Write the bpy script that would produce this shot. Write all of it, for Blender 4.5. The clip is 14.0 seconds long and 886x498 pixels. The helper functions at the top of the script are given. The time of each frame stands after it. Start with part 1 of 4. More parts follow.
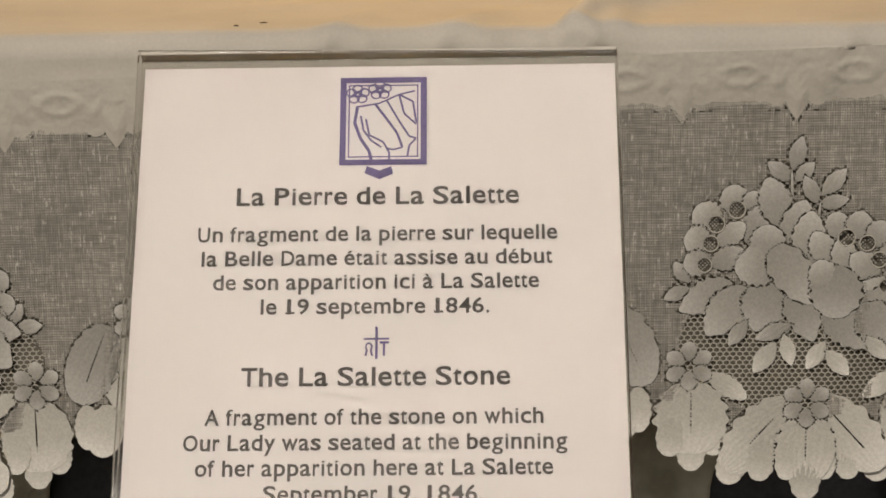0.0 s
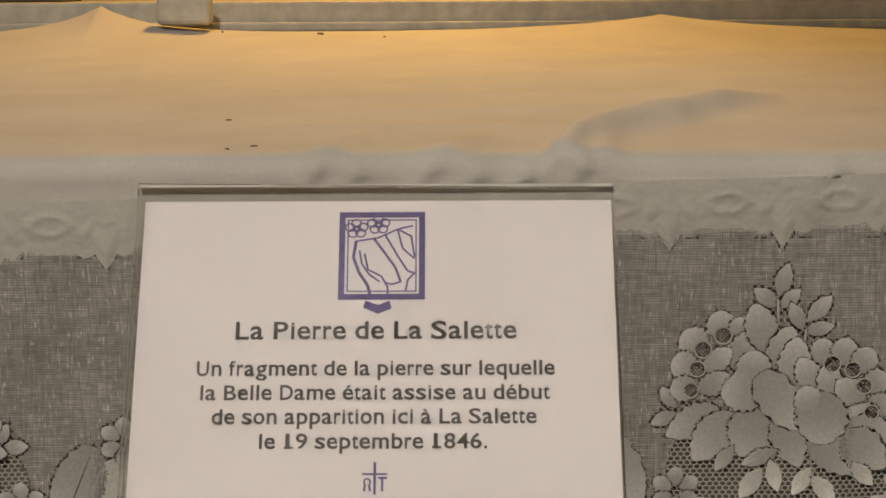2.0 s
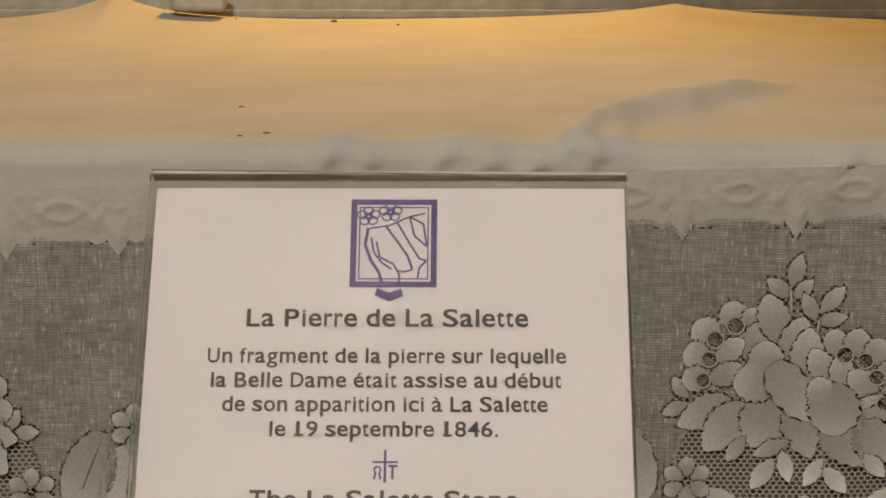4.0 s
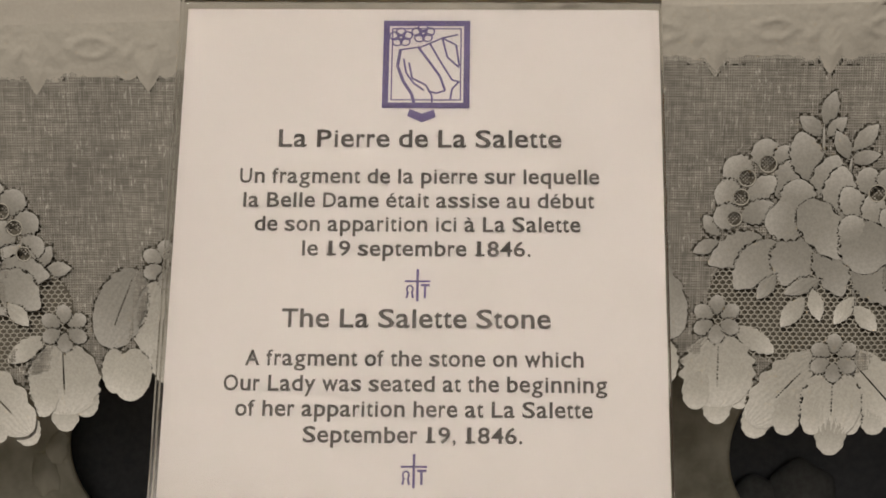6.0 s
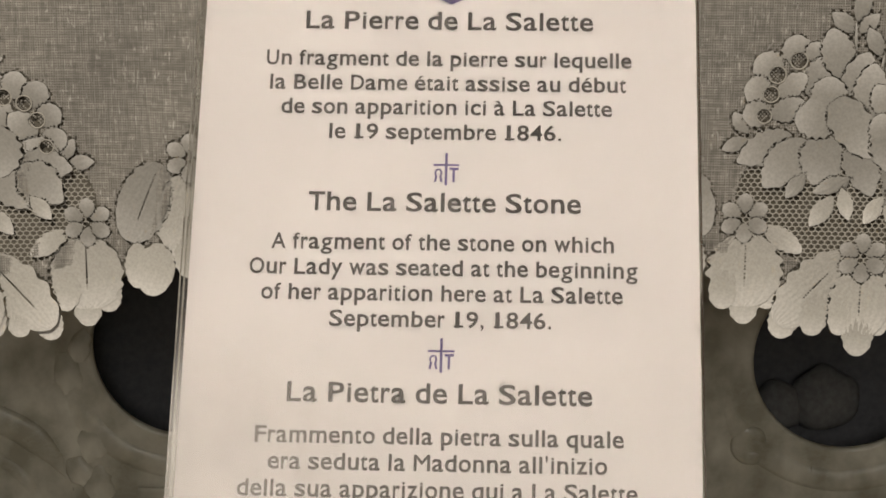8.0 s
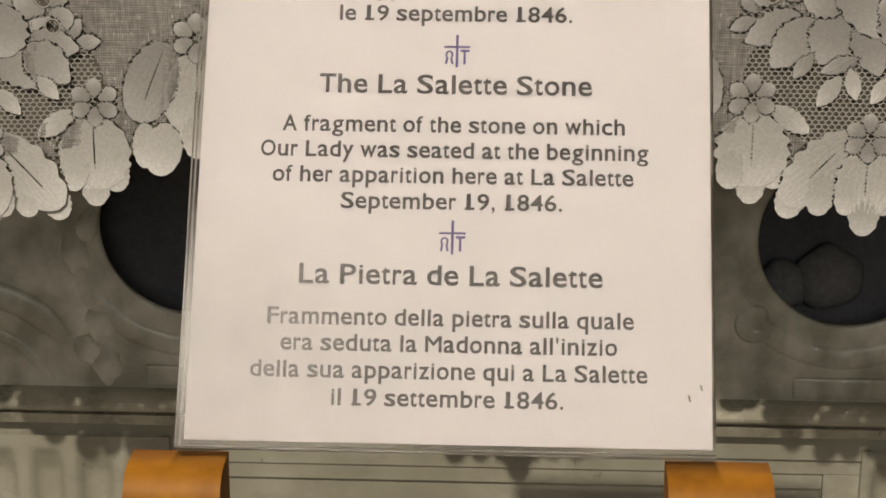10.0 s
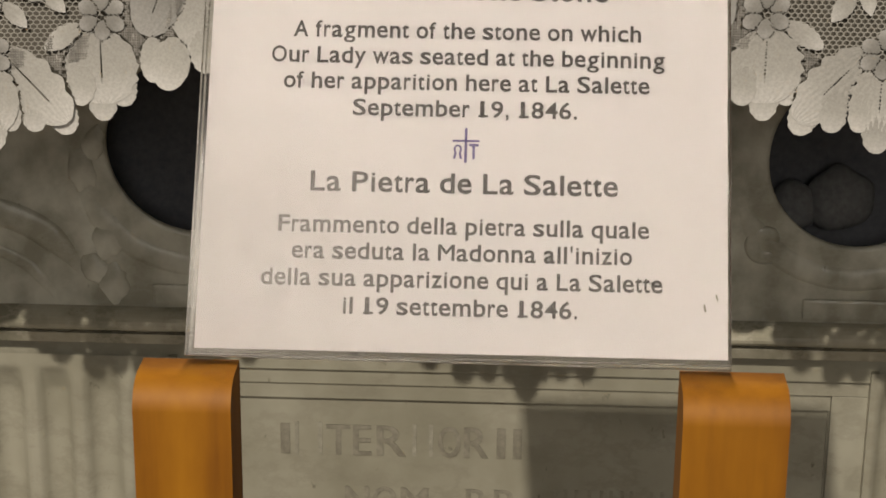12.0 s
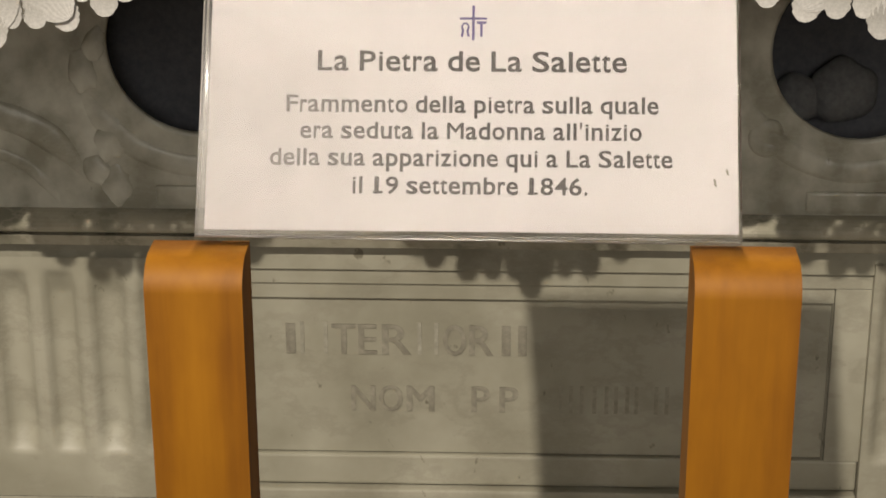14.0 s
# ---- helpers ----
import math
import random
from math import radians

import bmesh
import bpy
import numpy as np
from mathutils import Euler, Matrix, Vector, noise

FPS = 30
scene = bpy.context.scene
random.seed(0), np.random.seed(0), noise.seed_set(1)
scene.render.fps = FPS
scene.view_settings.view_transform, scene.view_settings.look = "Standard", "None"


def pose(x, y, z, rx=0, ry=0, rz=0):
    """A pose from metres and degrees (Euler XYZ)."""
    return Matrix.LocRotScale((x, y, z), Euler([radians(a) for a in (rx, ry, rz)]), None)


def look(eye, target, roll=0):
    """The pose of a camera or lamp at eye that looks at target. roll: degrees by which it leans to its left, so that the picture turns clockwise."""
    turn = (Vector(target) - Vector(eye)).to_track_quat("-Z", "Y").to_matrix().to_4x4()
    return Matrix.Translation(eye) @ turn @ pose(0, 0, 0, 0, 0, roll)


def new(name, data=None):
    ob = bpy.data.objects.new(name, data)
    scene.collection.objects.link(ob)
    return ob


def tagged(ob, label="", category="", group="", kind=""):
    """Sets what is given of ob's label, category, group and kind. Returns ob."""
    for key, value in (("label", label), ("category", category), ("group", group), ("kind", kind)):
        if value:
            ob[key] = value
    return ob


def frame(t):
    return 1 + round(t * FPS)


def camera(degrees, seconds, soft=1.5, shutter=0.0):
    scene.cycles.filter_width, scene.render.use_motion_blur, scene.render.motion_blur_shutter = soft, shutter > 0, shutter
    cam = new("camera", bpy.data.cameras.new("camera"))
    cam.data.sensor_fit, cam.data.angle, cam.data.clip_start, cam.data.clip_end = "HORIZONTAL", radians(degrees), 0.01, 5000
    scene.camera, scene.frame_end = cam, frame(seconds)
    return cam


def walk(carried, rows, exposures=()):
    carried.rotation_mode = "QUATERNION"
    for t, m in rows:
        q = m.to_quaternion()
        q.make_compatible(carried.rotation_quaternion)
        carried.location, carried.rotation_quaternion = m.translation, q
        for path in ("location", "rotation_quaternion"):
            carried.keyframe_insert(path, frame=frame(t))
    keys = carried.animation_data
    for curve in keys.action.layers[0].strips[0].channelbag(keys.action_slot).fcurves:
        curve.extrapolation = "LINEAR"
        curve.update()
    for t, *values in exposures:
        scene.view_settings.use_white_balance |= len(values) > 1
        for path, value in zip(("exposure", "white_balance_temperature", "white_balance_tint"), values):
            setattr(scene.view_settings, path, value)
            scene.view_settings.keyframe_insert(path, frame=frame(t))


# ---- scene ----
cam = camera(25.02, 14.0, soft=1.7)
PATH = [
    (0, look((0.0489, -0.7359, 1.1021), (0.0010, 1.2307, 0.7416), -0.88)),
    (0.5, look((0.0439, -0.7323, 1.1081), (0.0076, 1.2377, 0.7647), -0.74)),
    (1, look((0.0420, -0.7391, 1.1172), (0.0212, 1.2375, 0.8129), -0.60)),
    (1.5, look((0.0362, -0.7386, 1.1177), (0.0223, 1.2419, 0.8397), -0.47)),
    (2, look((0.0352, -0.7392, 1.1189), (0.0218, 1.2433, 0.8555), -0.31)),
    (4.5, look((0.0355, -0.7363, 1.1172), (0.0054, 1.2432, 0.8327), 0.09)),
    (5, look((0.0344, -0.7395, 1.1069), (-0.0033, 1.2343, 0.7867), 0.07)),
    (5.5, look((0.0334, -0.7368, 1.0976), (-0.0112, 1.2302, 0.7383), 0.04)),
    (6, look((0.0330, -0.7379, 1.0951), (-0.0195, 1.2211, 0.6959), 0.03)),
    (6.5, look((0.0318, -0.7355, 1.0915), (-0.0270, 1.2166, 0.6605), 0.09)),
    (7, look((0.0303, -0.7308, 1.0840), (-0.0347, 1.2172, 0.6354), 0.19)),
    (9.5, look((0.0260, -0.7321, 1.0762), (-0.0453, 1.1875, 0.5193), 0.43)),
    (10, look((0.0245, -0.7330, 1.0809), (-0.0447, 1.1747, 0.4845), 0.39)),
    (10.5, look((0.0252, -0.7345, 1.0796), (-0.0410, 1.1676, 0.4651), 0.43)),
    (11, look((0.0224, -0.7329, 1.0802), (-0.0437, 1.1674, 0.4601), 0.47)),
    (11.5, look((0.0222, -0.7321, 1.0797), (-0.0446, 1.1644, 0.4482), 0.53)),
    (12, look((0.0208, -0.7273, 1.0694), (-0.0512, 1.1585, 0.4071), 0.57)),
    (12.5, look((0.0204, -0.7246, 1.0539), (-0.0561, 1.1479, 0.3554), 0.67)),
    (13, look((0.0201, -0.7217, 1.0489), (-0.0654, 1.1389, 0.3201), 0.59)),
    (13.5, look((0.0170, -0.7287, 1.0538), (-0.0729, 1.1260, 0.3111), 0.33)),
    (14, look((0.0162, -0.7311, 1.0551), (-0.0521, 1.1250, 0.3135), -0.16)),
]
EXPOSURES = [(0, 0.42), (1, 0.10), (5, 0.10), (6.5, 0.36), (9.5, 0.50), (11, 0.52), (12.4, 0.52), (13, 0.72), (14, 0.75)]
walk(cam, PATH, EXPOSURES)


# ---- light ----
def lamp(name, kind, at, aim, watts, colour, size=0.1, cone=60):
    data = bpy.data.lights.new(name, kind)
    data.energy, data.color = watts, colour
    if kind == "AREA":
        data.shape, data.size = "DISK", size
    else:
        data.shadow_soft_size = size
    if kind == "SPOT":
        data.spot_size, data.spot_blend = radians(cone), 0.6
    ob = new(name, data)
    ob.matrix_world = look(at, aim)
    return ob


world = bpy.data.worlds.new("world")
world.use_nodes = True
world.node_tree.nodes["Background"].inputs[0].default_value = (0.5, 0.4, 0.3, 1)
world.node_tree.nodes["Background"].inputs[1].default_value = 0.05
scene.world = world
# two ceiling spotlights in the nave and a warm lamp over the altar
lamp("nave_spotlight", "SPOT", (-0.735, -2.9, 3.97), (-0.32, 0.42, 0.74), 625, (1.0, 0.90, 0.77), 0.030, 25)
lamp("nave_spotlight", "SPOT", (-1.40, -2.0, 3.38), (0.05, 0.35, 0.75), 28, (1.0, 0.90, 0.77), 0.030, 56)
lamp("altar_lamp", "AREA", (0.0, 1.55, 1.75), (0.06, 0.9, 1.0), 10.6, (1.0, 0.53, 0.10), 0.12)
# added fill, no lamp of the chapel: broad soft light that lifts the shadows
lamp("nave_lamp", "AREA", (0.2, -5.5, 2.8), (0.0, 0.5, 0.7), 50, (1.0, 0.94, 0.86), 2.2)


# ---- materials ----
def material(name, rough=0.6, metal=0.0):
    m = bpy.data.materials.new(name)
    m.use_nodes = True
    nt = m.node_tree
    b = nt.nodes["Principled BSDF"]
    b.inputs["Roughness"].default_value, b.inputs["Metallic"].default_value = rough, metal
    return m, nt, b


def node(nt, kind, **values):
    n = nt.nodes.new(kind)
    for key, value in values.items():
        n.inputs[key].default_value = value
    return n


def grain(nt, scale, detail=4.0, stretch=(1, 1, 1), rough=0.55):
    co = nt.nodes.new("ShaderNodeTexCoord")
    mp = node(nt, "ShaderNodeMapping", Scale=stretch)
    nt.links.new(co.outputs["Object"], mp.inputs["Vector"])
    no = node(nt, "ShaderNodeTexNoise", Scale=scale, Detail=detail, Roughness=rough)
    nt.links.new(mp.outputs[0], no.inputs["Vector"])
    return no.outputs["Fac"]


def ramp(nt, fac, stops):
    r = nt.nodes.new("ShaderNodeValToRGB")
    while len(r.color_ramp.elements) < len(stops):
        r.color_ramp.elements.new(0.5)
    for e, (p, c) in zip(r.color_ramp.elements, stops):
        e.position, e.color = p, (*c, 1)
    nt.links.new(fac, r.inputs[0])
    return r.outputs[0]


def mixed(nt, fac, a, b, mode="MIX"):
    m = nt.nodes.new("ShaderNodeMix")
    m.data_type, m.blend_type = "RGBA", mode
    for value, slot in ((fac, 0), (a, 6), (b, 7)):
        if isinstance(value, (int, float)):
            m.inputs[slot].default_value = value
        elif isinstance(value, tuple):
            m.inputs[slot].default_value = (*value, 1)
        else:
            nt.links.new(value, m.inputs[slot])
    return m.outputs[2]


def bump(nt, b, height, strength=0.3, distance=0.002):
    n = node(nt, "ShaderNodeBump", Strength=strength, Distance=distance)
    nt.links.new(height, n.inputs["Height"])
    nt.links.new(n.outputs[0], b.inputs["Normal"])


def cloudy(name, low, high, scale, rough, fine=200, bumps=0.15, stretch=(1, 1, 1), dist=0.001):
    """Two-scale mottled surface between two colours."""
    m, nt, b = material(name, rough)
    base = ramp(nt, grain(nt, scale, 6, stretch), [(0.3, low), (0.7, high)])
    speck = ramp(nt, grain(nt, fine, 3, stretch), [(0.3, (0.8, 0.8, 0.8)), (0.7, (1.1, 1.1, 1.1))])
    nt.links.new(mixed(nt, 1.0, base, speck, "MULTIPLY"), b.inputs["Base Color"])
    bump(nt, b, grain(nt, fine, 4, stretch), bumps, dist)
    return m


def veined(name, low, high, vein, scale, rough, strength=0.5, blotch=0.86, blotch_scale=4, relief=0.0):
    """Polished marble with soft clouds and thin darker veins."""
    m, nt, b = material(name, rough)
    base = ramp(nt, grain(nt, scale, 8, (1, 1, 0.8), 0.5), [(0.40, low), (0.61, high)])
    lines = ramp(nt, grain(nt, scale * 0.7, 10, (1, 1, 1.6), 0.7), [(0.46, (0, 0, 0)), (0.5, (1, 1, 1)), (0.54, (0, 0, 0))])
    col = mixed(nt, mixed(nt, strength, (0, 0, 0), lines), base, vein)
    dirt = ramp(nt, grain(nt, 60, 3, (1.3, 1, 0.8)), [(0.25, (0.45, 0.43, 0.40)), (0.31, (1, 1, 1))])
    haze = ramp(nt, grain(nt, blotch_scale, 5), [(0.34, (blotch, blotch * 0.99, blotch * 0.95)), (0.66, (1.08, 1.08, 1.08))])
    col = mixed(nt, 1.0, mixed(nt, 1.0, col, dirt, "MULTIPLY"), haze, "MULTIPLY")
    nt.links.new(col, b.inputs["Base Color"])
    if relief:
        bump(nt, b, grain(nt, 26, 2, (1, 1, 0.8)), 0.6, relief)
    else:
        bump(nt, b, grain(nt, 90, 5), 0.08, 0.001)
    return m


def woven(name, colour, pitch=0.0011, strength=0.35, scale=14):
    """Cotton weave: fine crossed threads over soft soiling."""
    m, nt, b = material(name, 0.92)
    base = ramp(nt, grain(nt, scale, 4), [(0.3, tuple(c * 0.88 for c in colour)), (0.7, colour)])
    speck = ramp(nt, grain(nt, 420, 2), [(0.3, (0.95, 0.95, 0.95)), (0.7, (1.02, 1.02, 1.02))])
    nt.links.new(mixed(nt, 1.0, base, speck, "MULTIPLY"), b.inputs["Base Color"])
    h = nt.nodes.new("ShaderNodeMath")
    h.operation = "ADD"
    nt.links.new(grain(nt, 0.5 / pitch, 3, (1, 1, 0.35)), h.inputs[0])
    nt.links.new(grain(nt, 0.5 / pitch, 3, (0.35, 1, 1)), h.inputs[1])
    bump(nt, b, h.outputs[0], strength, 0.0004)
    return m


def lace_cotton(name, k):
    """Raised lace: paler towards the tip of a piece, darker towards its base."""
    m, nt, b = material(name, 0.95)
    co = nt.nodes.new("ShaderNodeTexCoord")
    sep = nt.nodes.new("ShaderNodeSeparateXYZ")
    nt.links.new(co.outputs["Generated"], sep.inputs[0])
    lengthwise = ramp(nt, sep.outputs[0], [(p, tuple(k * v for v in q)) for p, q in ((0.0, (0.33, 0.320, 0.291)), (0.5, (0.39, 0.378, 0.346)), (1.0, (0.56, 0.546, 0.515)))])
    info = nt.nodes.new("ShaderNodeObjectInfo")
    each = ramp(nt, info.outputs["Random"], [(0.0, (0.90, 0.90, 0.90)), (1.0, (1.06, 1.06, 1.06))])
    weave = ramp(nt, grain(nt, 620, 3), [(0.35, (0.89, 0.89, 0.89)), (0.65, (1.05, 1.05, 1.05))])
    nt.links.new(mixed(nt, 1.0, mixed(nt, 1.0, lengthwise, each, "MULTIPLY"), weave, "MULTIPLY"), b.inputs["Base Color"])
    bump(nt, b, grain(nt, 1100, 3), 0.4, 0.0003)
    return m


def net_material():
    """Sheer woven net: opaque threads, open gaps, with thicker slubs along the threads."""
    m, nt, b = material("sheer_net", 0.95)
    co = nt.nodes.new("ShaderNodeTexCoord")
    sep = nt.nodes.new("ShaderNodeSeparateXYZ")
    nt.links.new(co.outputs["Object"], sep.inputs[0])

    def comb(axis, pitch, share):
        k = node(nt, "ShaderNodeMath")
        k.operation = "MULTIPLY"
        nt.links.new(sep.outputs[axis], k.inputs[0])
        k.inputs[1].default_value = 2 * math.pi / pitch
        s = node(nt, "ShaderNodeMath")
        s.operation = "SINE"
        nt.links.new(k.outputs[0], s.inputs[0])
        g = node(nt, "ShaderNodeMath")
        g.operation = "GREATER_THAN"
        nt.links.new(s.outputs[0], g.inputs[0])
        g.inputs[1].default_value = share
        return g.outputs[0]

    def most(a, c):
        k = nt.nodes.new("ShaderNodeMath")
        k.operation = "MAXIMUM"
        nt.links.new(a, k.inputs[0])
        nt.links.new(c, k.inputs[1])
        return k.outputs[0]

    threads = most(comb(0, 0.0015, -0.05), comb(2, 0.00165, -0.05))
    slubs = ramp(nt, grain(nt, 800, 2, (1.0, 1.0, 0.22)), [(0.61, (0, 0, 0)), (0.68, (1, 1, 1))])
    cover = most(threads, slubs)
    b.inputs["Base Color"].default_value = (0.60, 0.58, 0.53, 1)
    tone = mixed(nt, slubs, ramp(nt, grain(nt, 20, 3), [(0.3, (0.21, 0.199, 0.178)), (0.7, (0.270, 0.256, 0.230))]), (0.36, 0.347, 0.316))
    for stretch in ((0.12, 1, 1), (1, 1, 0.12)):
        tone = mixed(nt, 1.0, tone, ramp(nt, grain(nt, 560, 2, stretch), [(0.32, (0.76, 0.76, 0.76)), (0.68, (1.16, 1.16, 1.16))]), "MULTIPLY")
    nt.links.new(tone, b.inputs["Base Color"])
    nt.links.new(cover, b.inputs["Alpha"])
    return m


def wood_material():
    m, nt, b = material("varnished_wood", 0.62)
    ring = grain(nt, 26, 6, (1.6, 1.6, 0.10), 0.6)
    base = ramp(nt, ring, [(0.3, (0.165, 0.058, 0.003)), (0.5, (0.25, 0.098, 0.0035)), (0.75, (0.32, 0.134, 0.006))])
    wear = ramp(nt, grain(nt, 70, 6, (1, 1, 0.4)), [(0.35, (0.90, 0.87, 0.82)), (0.65, (1.05, 1.05, 1.05))])
    nt.links.new(mixed(nt, 1.0, base, wear, "MULTIPLY"), b.inputs["Base Color"])
    bump(nt, b, grain(nt, 120, 4, (1.5, 1.5, 0.12)), 0.12, 0.001)
    b.inputs["Specular IOR Level"].default_value = 0.3
    return m


def plain_paper():
    m, nt, b = material("white_paper", 0.6)
    base = ramp(nt, grain(nt, 14, 4), [(0.3, (0.805, 0.757, 0.765)), (0.7, (0.835, 0.787, 0.797))])
    nt.links.new(base, b.inputs["Base Color"])
    bump(nt, b, grain(nt, 30, 3), 0.05, 0.001)
    return m


def acrylic_material():
    m, nt, b = material("clear_acrylic", 0.012)
    b.inputs["Transmission Weight"].default_value, b.inputs["IOR"].default_value = 1.0, 1.49
    b.inputs["Base Color"].default_value = (0.97, 0.97, 0.96, 1)
    # thin pale film painted for glare over the print, stronger towards the lower edge
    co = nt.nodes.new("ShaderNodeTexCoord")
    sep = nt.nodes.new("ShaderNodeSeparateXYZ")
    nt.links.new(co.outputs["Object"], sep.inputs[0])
    glare_low = ramp(nt, sep.outputs[2], [(0.0, (0.06, 0.06, 0.06)), (0.06, (0.04, 0.04, 0.04)), (0.12, (0.01, 0.01, 0.01)), (0.30, (0.0, 0.0, 0.0))])
    glare_mottle = ramp(nt, grain(nt, 18, 5, (1.4, 1, 0.6)), [(0.35, (0.6, 0.6, 0.6)), (0.65, (1, 1, 1))])
    # a stronger patch of painted glare near the lower west corner
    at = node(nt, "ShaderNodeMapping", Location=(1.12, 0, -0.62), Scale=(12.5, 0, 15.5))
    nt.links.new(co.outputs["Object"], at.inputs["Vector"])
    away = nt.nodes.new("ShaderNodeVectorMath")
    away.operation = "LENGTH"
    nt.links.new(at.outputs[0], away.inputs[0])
    glare_patch = ramp(nt, away.outputs["Value"], [(0.0, (0.26, 0.26, 0.26)), (0.35, (0.18, 0.18, 0.18)), (0.7, (0.06, 0.06, 0.06)), (1.0, (0.0, 0.0, 0.0))])
    glare_low = mixed(nt, 1.0, glare_low, glare_patch, "ADD")
    glare_film = node(nt, "ShaderNodeBsdfDiffuse", Color=(0.80, 0.78, 0.75, 1))
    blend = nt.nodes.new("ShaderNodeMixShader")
    nt.links.new(mixed(nt, 1.0, glare_low, glare_mottle, "MULTIPLY"), blend.inputs[0])
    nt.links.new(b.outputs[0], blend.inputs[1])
    nt.links.new(glare_film.outputs[0], blend.inputs[2])
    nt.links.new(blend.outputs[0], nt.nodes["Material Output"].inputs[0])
    return m


def sawn_acrylic():
    m, nt, b = material("sawn_acrylic_edge", 0.45)
    b.inputs["Transmission Weight"].default_value, b.inputs["IOR"].default_value = 0.35, 1.49
    nt.links.new(ramp(nt, grain(nt, 120, 4, (0.3, 1, 1)), [(0.3, (0.40, 0.37, 0.33)), (0.7, (0.58, 0.55, 0.50))]), b.inputs["Base Color"])
    return m


PLASTER = cloudy("plaster", (0.44, 0.38, 0.30), (0.52, 0.46, 0.37), 2, 0.9)
STONE_FLOOR = cloudy("stone_floor", (0.16, 0.14, 0.12), (0.26, 0.23, 0.19), 3, 0.5)
MARBLE_GREY = veined("grey_brown_marble", (0.33, 0.318, 0.250), (0.62, 0.61, 0.52), (0.66, 0.65, 0.57), 24, 0.36, 0.12, 0.76, 9, 0.012)
MARBLE_PALE = veined("pale_marble", (0.28, 0.267, 0.205), (0.365, 0.350, 0.280), (0.24, 0.224, 0.175), 9, 0.45, 0.40, 0.78, 9)
MARBLE_DARK = veined("green_grey_marble", (0.24, 0.23, 0.175), (0.42, 0.395, 0.31), (0.46, 0.43, 0.35), 22, 0.14)
SHELF_STONE = cloudy("shelf_stone", (0.33, 0.31, 0.25), (0.43, 0.40, 0.33), 9, 0.6, 60, 0.05)
DARK = cloudy("recess_shade", (0.075, 0.077, 0.086), (0.10, 0.103, 0.114), 30, 0.7)
DUSTY = cloudy("dusty_grey", (0.105, 0.107, 0.108), (0.14, 0.142, 0.142), 25, 0.9)
LINEN = woven("white_linen", (0.375, 0.351, 0.314))
TRIM = woven("embroidered_trim", (0.365, 0.345, 0.307), 0.0016, 0.5, 40)
COTTON = lace_cotton("white_cotton_lace", 1.04)
COTTON_DARKER = lace_cotton("darker_cotton_lace", 0.68)
NET = net_material()
TAUPE_SHEET = woven("taupe_sheet", (0.10, 0.090, 0.071), 0.0012, 0.3, 30)
CORD = woven("lace_cord", (0.33, 0.314, 0.276), 0.001, 0.3, 60)
WOOD = wood_material()
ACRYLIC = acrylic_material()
ACRYLIC_EDGE = sawn_acrylic()
PAPER = plain_paper()
INK = cloudy("dark_grey_ink", (0.060, 0.050, 0.050), (0.085, 0.072, 0.072), 40, 0.5)
VIOLET = cloudy("violet_ink", (0.105, 0.075, 0.24), (0.14, 0.10, 0.29), 60, 0.5)
ENGRAVED = cloudy("faded_engraving", (0.155, 0.14, 0.105), (0.30, 0.282, 0.222), 60, 0.8)
WORN = cloudy("worn_engraving", (0.265, 0.25, 0.195), (0.33, 0.315, 0.252), 60, 0.8)
CRUMB = cloudy("dark_brown_crumb", (0.05, 0.03, 0.015), (0.10, 0.06, 0.03), 300, 0.8)
DARK_WOOD = cloudy("dark_wood", (0.05, 0.035, 0.02), (0.10, 0.07, 0.04), 20, 0.5, 150, 0.15, (1, 1, 4))


# ---- mesh helpers ----
def part(name, bm, mat, parent=None, label="", smooth=False):
    me = bpy.data.meshes.new(name)
    bm.to_mesh(me)
    bm.free()
    return part_of(name, me, mat, parent, label, smooth)


def part_of(name, me, mat, parent=None, label="", smooth=False):
    if mat and not me.materials:
        me.materials.append(mat)
    if smooth:
        me.polygons.foreach_set("use_smooth", [True] * len(me.polygons))
    ob = new(name, me)
    ob.parent = parent
    if label:
        ob["label"] = label
    return ob


def thing(name, label, category, m=None, group=""):
    ob = new(name)
    ob.matrix_world = m if m else Matrix()
    return tagged(ob, label, category, group)


def box(bm, x0, x1, y0, y1, z0, z1, bevel=0.0, segments=2):
    made = bmesh.ops.create_cube(bm, size=1)["verts"]
    for v in made:
        v.co = Vector(((x0 + x1) / 2 + v.co.x * (x1 - x0), (y0 + y1) / 2 + v.co.y * (y1 - y0), (z0 + z1) / 2 + v.co.z * (z1 - z0)))
    if bevel:
        edges = {e for v in made for e in v.link_edges}
        bmesh.ops.bevel(bm, geom=list(edges), offset=bevel, segments=segments, affect="EDGES", profile=0.6)
    return bm


def boxed(name, dims, mat, parent=None, bevel=0.002, label="", segments=2):
    return part(name, box(bmesh.new(), *dims, bevel, segments), mat, parent, label)


def grid_mesh(name, us, vs, place):
    """A sheet over two lists of parameters; place(u, v) gives a point."""
    verts = [place(u, v) for v in vs for u in us]
    n = len(us)
    faces = [(j * n + i, j * n + i + 1, (j + 1) * n + i + 1, (j + 1) * n + i) for j in range(len(vs) - 1) for i in range(n - 1)]
    me = bpy.data.meshes.new(name)
    me.from_pydata(verts, [], faces)
    return me


